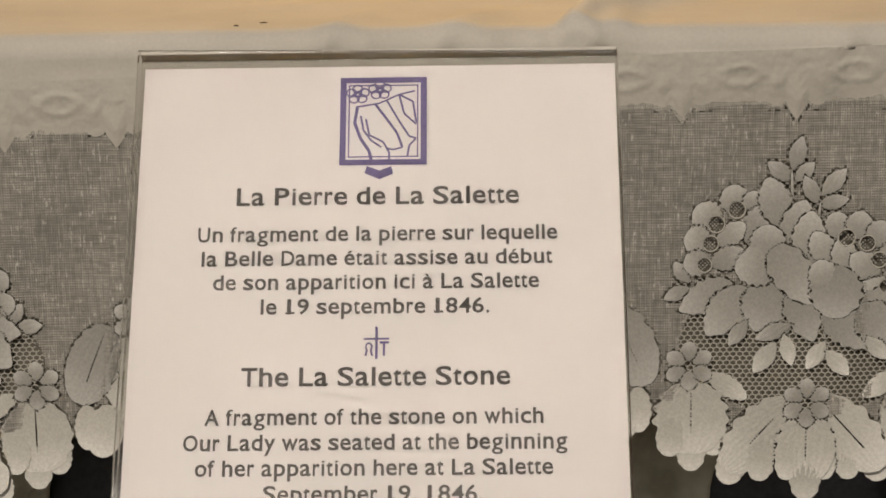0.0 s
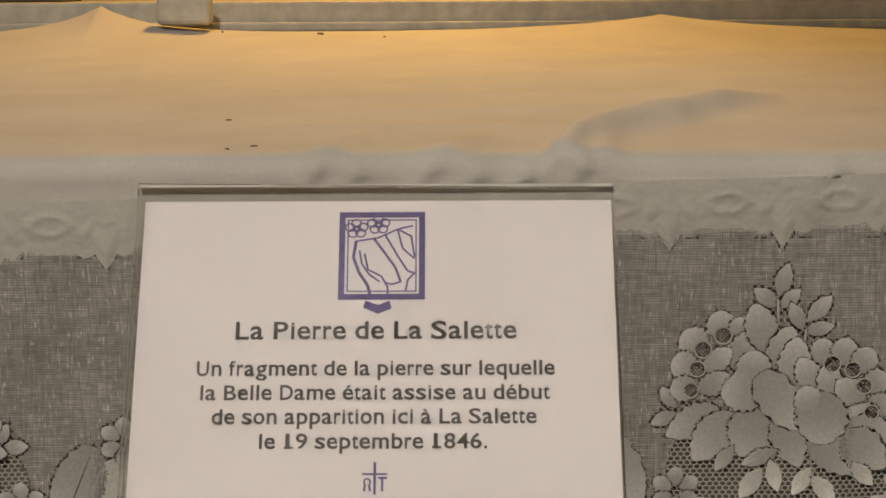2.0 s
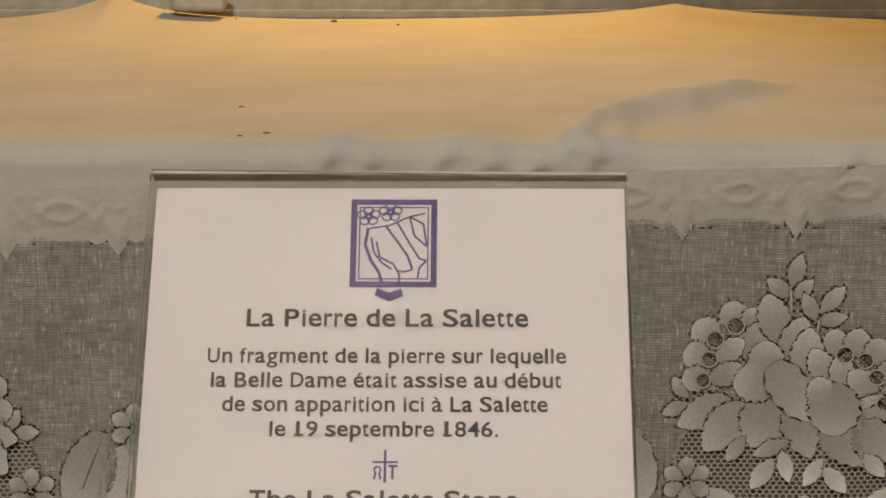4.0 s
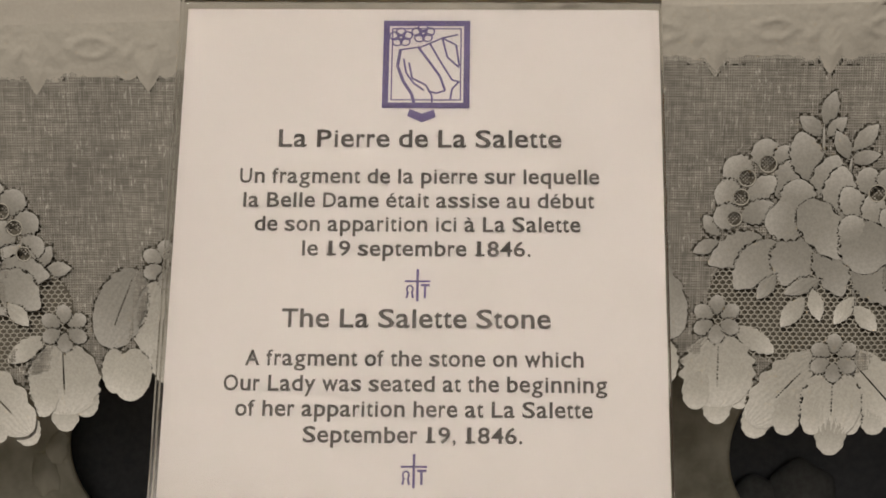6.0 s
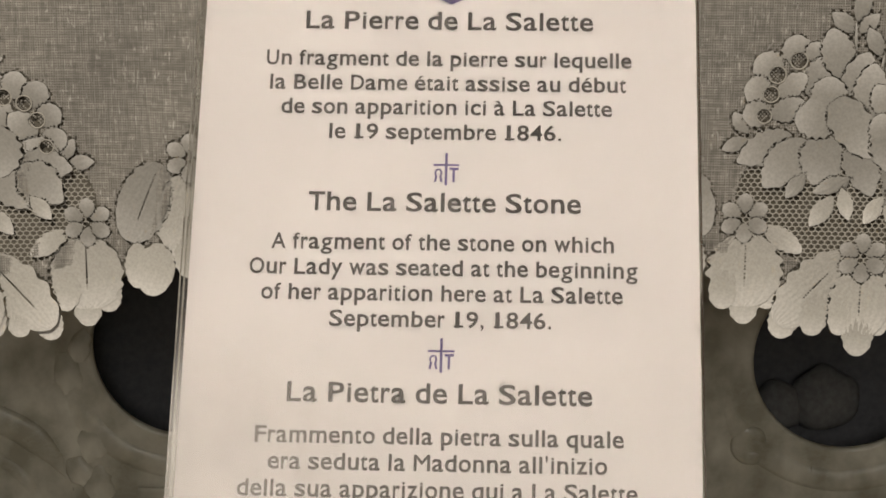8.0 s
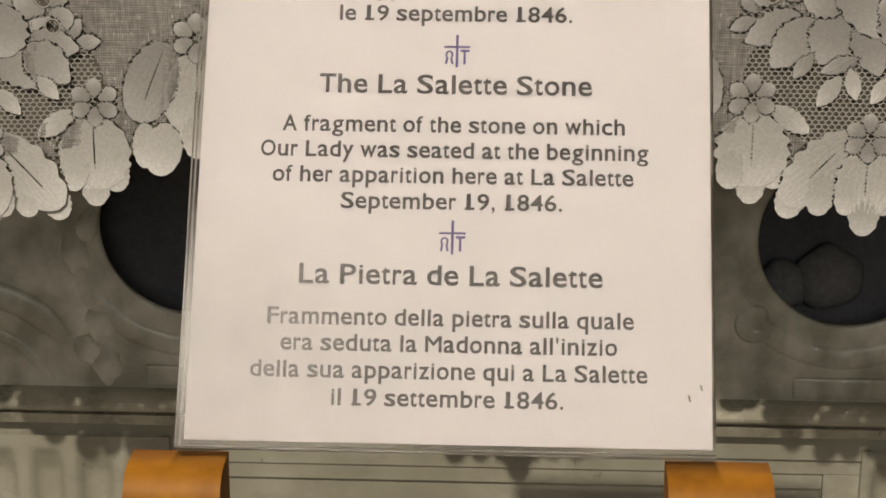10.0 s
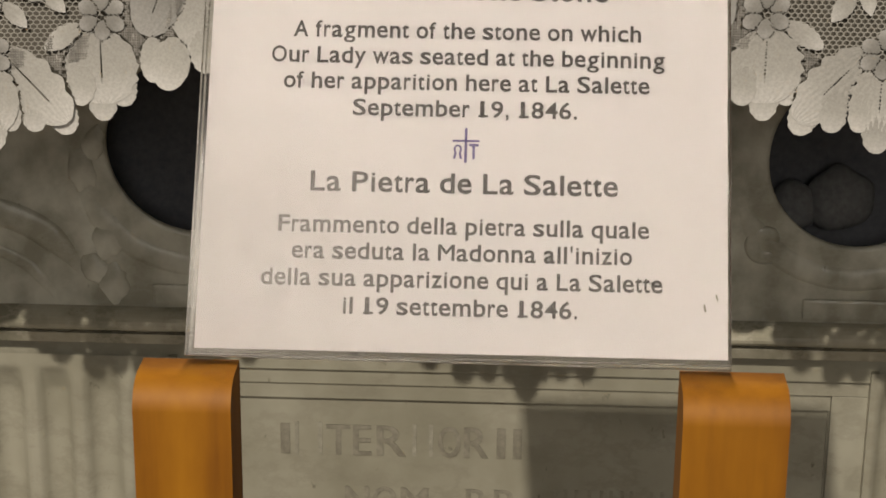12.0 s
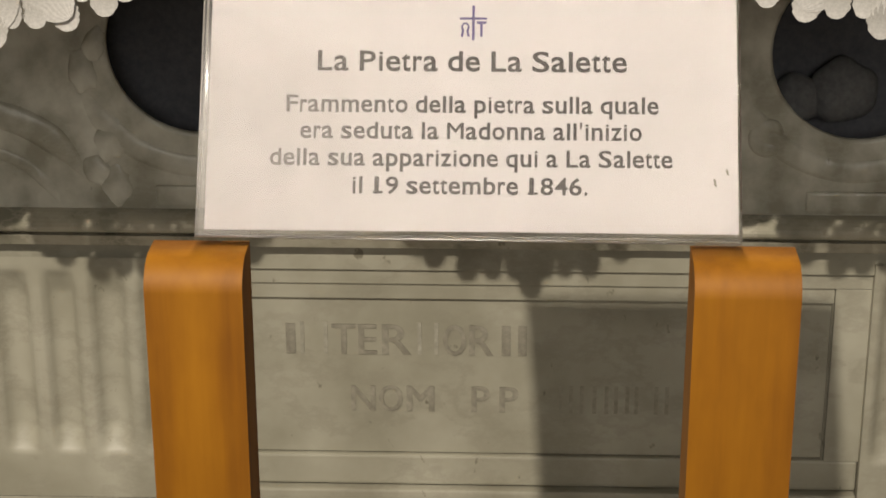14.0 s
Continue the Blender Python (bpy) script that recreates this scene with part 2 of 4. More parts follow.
def sweep_x(name, profile, x0, x1, mat, parent, label=""):
    """A moulding along x, of a closed profile of (y, z)."""
    bm = bmesh.new()
    ends = [[bm.verts.new((x, y, z)) for y, z in profile] for x in (x0, x1)]
    n = len(profile)
    for i in range(n):
        bm.faces.new((ends[0][i], ends[0][(i + 1) % n], ends[1][(i + 1) % n], ends[1][i]))
    bm.faces.new(ends[0][::-1])
    bm.faces.new(ends[1])
    bmesh.ops.recalc_face_normals(bm, faces=bm.faces[:])
    return part(name, bm, mat, parent, label)


def roll_profile(y, z0, z1, out, back, steps=10):
    """A half-round moulding between two heights that stands out from y."""
    r = (z1 - z0) / 2
    pts = [(y - out * math.sin(math.pi * i / steps), z0 + r - r * math.cos(math.pi * i / steps)) for i in range(steps + 1)]
    return [(back, z0)] + pts + [(back, z1)]


def linspace(a, b, n):
    return [a + (b - a) * i / (n - 1) for i in range(n)]


# ---- the room ----
def setting(name, dims, mat, label):
    ob = boxed(name, dims, mat, None, 0)
    return tagged(ob, label, name.split("_")[0], "", "structure")


setting("floor", (-3.2, 3.2, -6.2, 3.2, -0.2, 0), STONE_FLOOR, "worn grey stone chapel floor")
setting("wall_north", (-3.2, 3.2, 2.6, 2.8, 0, 6.0), PLASTER, "plain cream plastered chapel wall behind altar")
setting("wall_south", (-3.2, 3.2, -6.2, -6.0, 0, 6.0), PLASTER, "plain cream plastered chapel wall")
setting("wall_west", (-3.2, -3.0, -6.0, 2.6, 0, 6.0), PLASTER, "plain cream plastered chapel side wall")
setting("wall_east", (3.0, 3.2, -6.0, 2.6, 0, 6.0), PLASTER, "plain cream plastered chapel side wall")
setting("ceiling", (-3.2, 3.2, -6.2, 2.8, 6.0, 6.2), PLASTER, "plain cream plastered chapel ceiling")

# ---- the altar ----
AX = 0.0285      # middle of the altar
HALF = 0.70
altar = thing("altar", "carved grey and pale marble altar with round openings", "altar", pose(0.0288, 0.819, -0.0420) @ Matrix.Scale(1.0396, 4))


def frontal():
    """The slabs of the carved upper front, two of them cut through by round openings."""
    z0, z1, n = 0.49, 0.97, 48
    holes = [(-0.2575, 0.6272), (0.2595, 0.6265)]
    r = 0.0722
    xs = [-HALF, -0.40, -0.10, 0.10, 0.40, HALF]
    for (xa, xb) in zip(xs[:-1], xs[1:]):
        bm = bmesh.new()
        hole = [h for h in holes if xa < h[0] < xb]
        if not hole:
            yield box(bm, xa, xb, 0, 0.03, z0, z1)
            continue
        hx, hz = hole[0]
        rim, out = [], []
        for k in range(n):
            a = 2 * math.pi * k / n
            dx, dz = math.cos(a), math.sin(a)
            s = min((xb - hx) / dx if dx > 1e-6 else (xa - hx) / dx if dx < -1e-6 else 9, (z1 - hz) / dz if dz > 1e-6 else (z0 - hz) / dz if dz < -1e-6 else 9)
            rim.append([bm.verts.new((hx + q * dx, y, hz + q * dz)) for q, y in ((r + 0.0025, 0), (r + 0.0012, 0.0006), (r, 0.002), (r, 0.006))])
            out.append(bm.verts.new((hx + s * dx, 0, hz + s * dz)))
        for k in range(n):
            j = (k + 1) % n
            a, c = out[k].co, out[j].co
            if abs(a.x - c.x) > 1e-5 and abs(a.z - c.z) > 1e-5:
                corner = bm.verts.new((xa if a.x + c.x < 2 * hx else xb, 0, z0 if a.z + c.z < 2 * hz else z1))
                bm.faces.new((out[k], corner, out[j], rim[j][0], rim[k][0]))
            else:
                bm.faces.new((out[k], out[j], rim[j][0], rim[k][0]))
            for i in range(3):
                bm.faces.new((rim[k][i], rim[j][i], rim[j][i + 1], rim[k][i + 1]))
        bmesh.ops.recalc_face_normals(bm, faces=bm.faces[:])
        yield bm


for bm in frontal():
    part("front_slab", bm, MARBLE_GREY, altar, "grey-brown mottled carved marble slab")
# dark-coloured sheets give the shade inside the two openings
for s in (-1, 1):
    boxed("dark_opening_back", (s * 0.2585 - 0.12, s * 0.2585 + 0.12, 0.062, 0.070, 0.50, 0.76), DARK, altar, 0, "dark sheet painted for the shade behind round opening")


def ring(bm, cx, cz, r, full, y, a0, a1, n=28, m=8):
    rows = []
    for k in range(n + 1):
        a = radians(a0 + (a1 - a0) * k / n)
        tube = full * min(1.0, 0.15 + 5 * min(k, n - k) / n)
        rows.append([bm.verts.new((cx + (r + tube * math.cos(2 * math.pi * i / m)) * math.cos(a), y - tube * 0.38 * math.sin(2 * math.pi * i / m), cz + (r + tube * math.cos(2 * math.pi * i / m)) * math.sin(a))) for i in range(m)])
    for p, q in zip(rows[:-1], rows[1:]):
        for i in range(m):
            bm.faces.new((p[i], p[(i + 1) % m], q[(i + 1) % m], q[i]))
    bm.faces.new(rows[0][::-1])
    bm.faces.new(rows[-1])
    return bm


for s in (-1, 1):
    # carved arch, small shaft and block between ledge and opening
    part("carved_arch", ring(bmesh.new(), s * 0.440, 0.474, 0.098, 0.0125, 0.001, 6 if s > 0 else 24, 156 if s > 0 else 174, 48, 12), MARBLE_GREY, altar, "", True)
    part("carved_arch", ring(bmesh.new(), s * 0.440, 0.470, 0.070, 0.006, 0.001, 12, 168, 40, 12), MARBLE_GREY, altar, "", True)
    boxed("carved_block", (s * 0.2585 - 0.038, s * 0.2585 + 0.038, -0.003, 0.01, 0.494, 0.5120), MARBLE_GREY, altar, 0.0025)

    # raised band round the opening, a boss and a spray of leaves
    part("carved_band", ring(bmesh.new(), s * 0.2585, 0.6268, 0.0985, 0.0105, 0.002, 190, 350, 48, 12), MARBLE_GREY, altar, "", True)
    part("carved_boss", ring(bmesh.new(), s * 0.188, 0.5558, 0.0095, 0.0065, 0.0, 0, 360, 28, 10), MARBLE_GREY, altar, "", True)
    for x, z, wide, high, turn in ((0.349, 0.6060, 0.011, 0.020, 8), (0.3385, 0.6280, 0.009, 0.016, -20), (0.3275, 0.5120, 0.012, 0.017, 0), (0.3430, 0.5245, 0.012, 0.014, 30), (0.3300, 0.5500, 0.013, 0.018, -15)):
        bm = bmesh.new()
        bmesh.ops.create_icosphere(bm, subdivisions=3, radius=1, matrix=Matrix.Diagonal((wide, 0.0026, high, 1)))
        for v in bm.verts:
            v.co += Vector((v.co.x, 0, v.co.z)) * 0.35 * noise.noise(v.co * 130 + Vector((x * 50, 0, 0)))
        leaf = part("carved_leaf", bm, MARBLE_GREY, altar, "", True)
        leaf.matrix_basis = pose(s * x, 0.0005, z, 0, s * turn, 0)

# polished ledge under the carved zone
sweep_x("ledge_roll", roll_profile(-0.004, 0.474, 0.492, 0.016, 0.03), -HALF - 0.01, HALF + 0.01, MARBLE_DARK, altar, "polished dark grey-green marble roll moulding")
sweep_x("ledge_fillet", [(0.03, 0.463), (-0.008, 0.463), (-0.013, 0.473), (0.03, 0.4735)], -HALF - 0.01, HALF + 0.01, MARBLE_DARK, altar)

# lower body: inscribed panel in a stepped frame between fluted pilasters
PX = 0.2490      # half width of the sunk panel
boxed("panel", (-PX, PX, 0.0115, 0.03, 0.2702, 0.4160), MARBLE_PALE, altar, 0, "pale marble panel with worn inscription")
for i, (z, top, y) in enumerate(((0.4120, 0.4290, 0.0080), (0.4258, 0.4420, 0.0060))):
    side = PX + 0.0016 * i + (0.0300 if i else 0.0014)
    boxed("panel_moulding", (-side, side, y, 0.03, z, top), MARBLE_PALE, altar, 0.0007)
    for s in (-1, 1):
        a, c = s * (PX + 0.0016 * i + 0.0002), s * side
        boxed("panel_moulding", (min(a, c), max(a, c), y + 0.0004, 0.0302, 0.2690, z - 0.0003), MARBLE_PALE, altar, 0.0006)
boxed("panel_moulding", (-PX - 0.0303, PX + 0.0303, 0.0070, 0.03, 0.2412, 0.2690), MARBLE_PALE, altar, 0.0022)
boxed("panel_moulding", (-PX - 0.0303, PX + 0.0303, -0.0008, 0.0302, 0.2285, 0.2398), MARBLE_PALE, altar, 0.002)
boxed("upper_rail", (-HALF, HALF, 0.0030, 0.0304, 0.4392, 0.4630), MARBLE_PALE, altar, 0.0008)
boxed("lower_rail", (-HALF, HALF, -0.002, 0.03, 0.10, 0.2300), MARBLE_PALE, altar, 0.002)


def pilaster(width, flutes, pitch):
    """A pilaster face with sunk rounded flutes."""
    nx, nz = 120, 70
    z0, z1 = 0.2305, 0.450

    def place(u, v):
        x, z = width * u, z0 + (z1 - z0) * v
        y = 0.0
        for k in range(flutes):
            dx = abs(x - (0.022 + pitch * k))
            half = 0.0135
            if dx < half:
                top, low = z1 - 0.012 - z, z - (z0 + 0.042)
                end = min(top, low)
                if end > 0:
                    y = max(y, 0.0105 * math.sqrt(1 - (dx / half) ** 2) * min(1, end / 0.022) ** 0.7)
        return (x, y, z)

    return grid_mesh("pilaster", linspace(0, 1, nx), linspace(0, 1, nz), place)


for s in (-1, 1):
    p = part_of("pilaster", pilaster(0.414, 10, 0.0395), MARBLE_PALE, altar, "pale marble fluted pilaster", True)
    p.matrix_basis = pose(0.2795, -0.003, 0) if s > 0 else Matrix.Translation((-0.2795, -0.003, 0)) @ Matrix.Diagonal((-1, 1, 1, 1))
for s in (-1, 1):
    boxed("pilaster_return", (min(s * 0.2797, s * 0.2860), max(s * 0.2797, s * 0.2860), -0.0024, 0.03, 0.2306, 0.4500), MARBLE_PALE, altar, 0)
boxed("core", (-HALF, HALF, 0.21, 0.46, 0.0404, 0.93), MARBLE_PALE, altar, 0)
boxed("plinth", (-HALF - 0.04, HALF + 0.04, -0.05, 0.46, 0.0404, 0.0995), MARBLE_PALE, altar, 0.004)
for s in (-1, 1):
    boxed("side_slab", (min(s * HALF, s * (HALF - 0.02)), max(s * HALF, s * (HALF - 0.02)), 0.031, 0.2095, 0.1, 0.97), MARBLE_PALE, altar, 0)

# table slab with a slight rise to the back
SLOPE = radians(4)
TY0, TZ0 = 0.510, 1.010
slab = boxed("table_slab", (-HALF - 0.05, HALF + 0.05, 0.0, 0.90, -0.05, 0.0), MARBLE_PALE, altar, 0.006, "thick marble table slab under the cloth")
slab.matrix_basis = altar.matrix_world.inverted() @ pose(AX, TY0, TZ0, math.degrees(SLOPE), 0, 0)


def letters(name, text, size, mat, parent, m, width=None, align="CENTER", bold=0.0, depth=0.0002, label=""):
    """Lettering of the built-in font as a mesh, brought to a width."""
    cu = bpy.data.curves.new(name, "FONT")
    cu.body, cu.size, cu.align_x, cu.extrude, cu.resolution_u = text, size, align, depth, 3
    ob = bpy.data.objects.new(name, cu)
    scene.collection.objects.link(ob)
    bpy.context.view_layer.update()
    me = bpy.data.meshes.new_from_object(ob.evaluated_get(bpy.context.evaluated_depsgraph_get()))
    bpy.data.objects.remove(ob)
    xs = [v.co.x for v in me.vertices]
    k = width / (max(xs) - min(xs)) if width else 1
    mid = (max(xs) + min(xs)) / 2 if align == "CENTER" else min(xs)
    for v in me.vertices:
        v.co.x = (v.co.x - mid) * k
    me.materials.clear()
    if bold:
        bm = bmesh.new()
        for n, shift in enumerate((0, -1, 1)):
            first = len(bm.verts)
            bm.from_mesh(me)
            bm.verts.ensure_lookup_table()
            for v in bm.verts[first:]:
                v.co.x += shift * bold
                v.co.z += 0.00004 * n
        bm.to_mesh(me)
        bm.free()
    out = part_of(name, me, mat, parent, label)
    out.matrix_basis = m
    return out


FACE = 0.0110


def engraved(text, x0, x1, z, cap):
    letters("engraved_letter", text, cap / 0.73, ENGRAVED, altar, pose((x0 + x1) / 2 - AX, FACE, z, 90, 0, 0), x1 - x0, bold=0.0007)


def worn_marks(x0, x1, z0, z1):
    """A letter too worn to read: two upright strokes."""
    for a in (x0, x1 - 0.0032):
        boxed("engraved_mark", (a - AX, a + 0.0032 - AX, FACE - 0.0002, FACE + 0.001, z0, z1), WORN, altar, 0)


ROW, LOW_ROW = 0.3605, 0.3085
engraved("I", -0.1685, -0.1620, ROW, 0.029)
worn_marks(-0.1573, -0.1346, ROW, ROW + 0.029)
for text, x0, x1 in (("T", -0.1305, -0.1120), ("E", -0.1085, -0.0945), ("R", -0.0890, -0.0660), ("O", -0.0385, -0.0205), ("R", -0.0170, 0.0020), ("I", 0.0100, 0.0160), ("I", 0.0235, 0.0295)):
    engraved(text, x0, x1, ROW, 0.029)
worn_marks(-0.0600, -0.0430, ROW, ROW + 0.029)
for text, x0, x1 in (("N", -0.1155, -0.0964), ("O", -0.0925, -0.0735), ("M", -0.0690, -0.0470), ("P", -0.0149, -0.0010), ("P", 0.0085, 0.0231)):
    engraved(text, x0, x1, LOW_ROW, 0.025)
for x0, x1 in ((0.0576, 0.0690), (0.0748, 0.0886), (0.0955, 0.1065), (0.1127, 0.1235), (0.1367, 0.1488)):
    worn_marks(x0, x1, LOW_ROW, LOW_ROW + 0.025)

# ---- shelf behind the altar table, and what stands on it ----
SZ = 1.0755      # height of the cloth's far edge
shelf = thing("altar_shelf", "pale stone shelf step behind the altar table", "shelf", pose(AX, 1.33, 0))
boxed("riser", (-0.9, 0.9, 0.0, 0.40, 0.0, SZ + 0.026), SHELF_STONE, shelf, 0.003)
boxed("lip", (-0.9, 0.9, -0.012, -0.0004, SZ - 0.004, SZ + 0.005), SHELF_STONE, shelf, 0.002)
stub = thing("stone_block", "small pale grey block standing before stone shelf", "block", pose(-0.238, 1.290, SZ + 0.003))
boxed("block", (-0.028, 0.028, -0.014, 0.014, 0.0, 0.030), SHELF_STONE, stub, 0.009, "", 4)
for x, half in ((0.322, 0.062), (-0.46, 0.075)):
    base = thing("candlestick_base", "dark wooden candlestick base standing on stone shelf", "candlestick", pose(x, 1.47, SZ + 0.026), "candlesticks on the shelf")
    boxed("foot_plate", (-half, half, -half * 0.8, half * 0.8, 0.0, 0.012), DARK_WOOD, base, 0.003)
    boxed("step", (-half * 0.7, half * 0.7, -half * 0.55, half * 0.55, 0.0122, 0.026), DARK_WOOD, base, 0.003)
    bm = bmesh.new()
    bmesh.ops.create_cone(bm, cap_ends=True, segments=20, radius1=0.016, radius2=0.011, depth=0.16, matrix=pose(0, 0, 0.106))
    part("stem", bm, DARK_WOOD, base, "", True)

# ---- the altar cloth ----
PERIOD = 0.283
CENTRES = [-0.6015, -0.3185, -0.0355, 0.2475, 0.5305]
WEST, EAST = CENTRES[0] - PERIOD / 2, CENTRES[-1] + PERIOD / 2
CY = 0.5025      # plane of the hanging lace
cloth = thing("altar_cloth", "white altar cloth with flowered lace hanging over the front", "tablecloth")


def wave(x, z):
    """Soft hang of the lace, the same in each repeat."""
    a = 2 * math.pi * x / PERIOD
    return (0.0035 * math.sin(a + 0.6) + 0.0022 * math.sin(2 * a - z * 9)) * min(1.0, max(0.0, (0.97 - z) / 0.12))


def fold(x, y, x0, y0, x1, y1, width, height):
    """A rounded ridge from one point to another that dies out towards its end."""
    dx, dy = x1 - x0, y1 - y0
    n = math.hypot(dx, dy)
    s = ((x - x0) * dx + (y - y0) * dy) / n / n
    d = ((x - x0) * dy - (y - y0) * dx) / n
    if s < -0.15 or s > 1.1:
        return 0.0
    fade = min(1, (s + 0.15) / 0.2, (1.1 - s) / 0.6)
    return height * fade * math.exp(-((d / width) ** 2))


def pleat(x, y):
    """The long fold that sweeps from the front edge to the back: sharp behind, falling slowly towards the front."""
    crest = 0.455 + 0.27 * (1 - math.exp(-max(0.0, x - 0.080) / 0.075)) + 0.9 * max(0.0, x - 0.19)
    fade = min(1.0, max(0.0, (x - 0.078) / 0.035)) * min(1.0, max(0.0, (0.285 - x) / 0.06))
    d = y - crest
    return 0.015 * fade * (math.exp(-((d / 0.024) ** 2)) if d > 0 else math.exp(-((d / 0.034) ** 2)))


def top_height(x, y):
    """Height of the cloth above the sloping table slab."""
    far = (y - 0.52) / 0.78
    h = 0.004 + 0.0035 * noise.noise((x * 3.0, y * 5.0, 1.3)) + 0.0007 * noise.noise((x * 9, y * 14, 4.1))
    h += pleat(x, y)
    h += fold(x, y, 0.02, 0.50, 0.06, 0.60, 0.014, 0.004) + fold(x, y, -0.05, 0.50, -0.02, 0.62, 0.013, 0.004)
    h += fold(x, y, 0.125, 0.50, 0.14, 0.58, 0.010, 0.004)
    for k in range(5):
        h += fold(x, y, -0.10 + 0.03 * k, 0.62 + 0.075 * k, 0.24 + 0.02 * k, 0.66 + 0.085 * k, 0.020, 0.0022)
    edge = max(0.0, (far - 0.80) / 0.20)
    h += edge * edge * (0.025 * math.exp(-abs(x + 0.326) / 0.050) + 0.015 * math.exp(-abs(x - 0.245) / 0.095))
    return h


def top_point(x, y):
    return Vector((x, y, TZ0 + (y - TY0) * math.tan(SLOPE) + top_height(x, y)))


XS = linspace(WEST, EAST, 330)
top = part_of("top_sheet", grid_mesh("top_sheet", XS, linspace(0.518, 1.308, 150), lambda x, y: top_point(x, y)), LINEN, cloth, "white linen lying slightly rumpled on the table", True)


def hem(x):
    return 0.9575 + 0.030 * x


def band_point(x, s):
    """The linen turning over the front edge (s from 0 to 1) and hanging down to the trim."""
    a = top_point(x, 0.518)
    r = 0.016
    if s < 0.4:
        t = s / 0.4 * math.pi / 2
        y, z = a.y - r * math.sin(t), a.z - r * (1 - math.cos(t))
    else:
        q = (s - 0.4) / 0.6
        y, z = a.y - r, a.z - r - q * (a.z - r - (hem(x) + 0.033))
    ripple = 0.0018 * noise.noise((x * 28, s * 1.5, 7.7)) + 0.0025 * noise.noise((x * 9, s * 0.7, 2.2))
    for cx, w in ((-0.062, 0.007), (-0.036, 0.007), (0.010, 0.008), (0.040, 0.008), (0.070, 0.006), (0.106, 0.006), (0.262, 0.007)):
        ripple += 0.0048 * math.exp(-(((x - cx - 0.012 * (1 - s)) / w) ** 2))
    return Vector((x, y - ripple * min(1, s * 3) * (1 - 0.6 * s), z))


part_of("front_band", grid_mesh("front_band", XS, linspace(0, 1, 26), band_point), LINEN, cloth, "plain linen turned over the table edge", True)
STEP = PERIOD / 4


def trim_point(x, s):
    u = ((x - 0.2396 + STEP / 2) % STEP) - STEP / 2
    point = 0.0105 * max(0.0, 1 - abs(u) / 0.0068) ** 0.8 + 0.0026 * max(0.0, 1 - ((abs(u) - 0.0125) / 0.0055) ** 2)
    z1 = hem(x) + 0.034
    z = z1 - s * (z1 - hem(x) + point)
    b = band_point(x, 1.0)
    r = math.hypot((abs(u) - STEP / 2) / 0.0115, (s - 0.45) / 0.17)
    leaf = 0.0009 * math.exp(-(((r - 1) / 0.35) ** 2)) + 0.0012 * math.exp(-((u / 0.006) ** 2 + ((s - 0.75) / 0.2) ** 2))
    leaf += 0.0010 * math.exp(-(((abs(u) - 0.012) / 0.005) ** 2 + ((s - 0.55 - 18 * (abs(u) - 0.012)) / 0.14) ** 2))
    leaf += 0.0004 * noise.noise((x * 260, s * 10, 3.0)) + 0.0004 * noise.noise((x * 70, s * 3, 9.0))
    y = b.y - 0.0012 - leaf - 0.001 * (1 - s)
    return Vector((x, y + (CY + 0.0002 - leaf * 0.5 - y) * s * s, z))


part_of("lace_trim", grid_mesh("lace_trim", linspace(WEST, EAST, 1400), linspace(0, 1, 26), trim_point), TRIM, cloth, "raised white lace border with small points", True)

# pieces of one repeat of the lace: u, z, length, width, turn, power, name, skew
PIECES = []
FAMILY = []      # lobes of one leaf share a family and have no seam between them


def petal(u, z, length, width, turn, power=0.6, name="petal", family=None, skew=1.0):
    """A piece by its middle, size and turn in millimetres and degrees, pointing from its base to its tip."""
    PIECES.append((u / 1000, z / 1000, length / 1000, width / 1000, radians(turn), power, name, skew))
    FAMILY.append(family if family else ("alone", len(PIECES)))


def both_sides(u, z, length, width, turn, power, family):
    petal(u, z, length, width, turn, power, "leaf", (family, 1))
    petal(-u, z, length, width, 180 - turn, power, "leaf", (family, 2))


def blossom(u, z, reach=9.6, size=13.0):
    for k in range(6):
        a = radians(30 + 60 * k)
        petal(u + reach * math.cos(a), z + reach * math.sin(a), size, size * 0.78, 30 + 60 * k, 0.55, "small_petal", None, 1.2)


# sprigs above and beside the bouquet
for row in (
    (-6.8, 933.1, 22.9, 10.7, 76), (-17.8, 922.2, 19.3, 10.7, 141), (-2.4, 921.7, 17.2, 9.3, 45), (2.0, 910.2, 20.1, 10.0, 116),
    (16.0, 915.0, 22.9, 10.7, 48), (15.9, 902.5, 20.1, 9.3, 12), (-79.0, 859.3, 16.5, 9.3, 125), (-82.1, 845.9, 17.9, 9.3, 205),
    (63.1, 846.1, 17.2, 10.0, 55), (71.5, 837.7, 17.2, 10.0, 5),
):
    petal(*row, 0.85, "leaf")
for row in ((-9.9, 909.6, 25.1, 1.8, 92), (6.9, 893.7, 17.9, 1.8, 85), (-12.0, 818.5, 17.9, 1.8, 250), (12.3, 813.8, 15.8, 1.8, 280)):
    petal(*row, 0.4, "stem")
# scalloped fans with eyelets at both sides
for row in (
    (-45.8, 905.0, 18.6, 18.6, 110), (-34.1, 903.8, 12.7, 13.2, 80), (-63.3, 894.5, 18.6, 20.1, 140), (-69.2, 879.4, 16.8, 18.9, 170),
    (-69.4, 865.0, 17.2, 16.5, 195), (18.7, 887.8, 17.2, 15.8, 100), (32.1, 887.7, 17.9, 16.5, 80), (44.9, 881.8, 17.9, 17.2, 55),
    (53.0, 868.0, 16.5, 16.5, 30), (55.5, 852.8, 17.2, 15.8, 10),
):
    petal(*row, 0.48, "lobe")
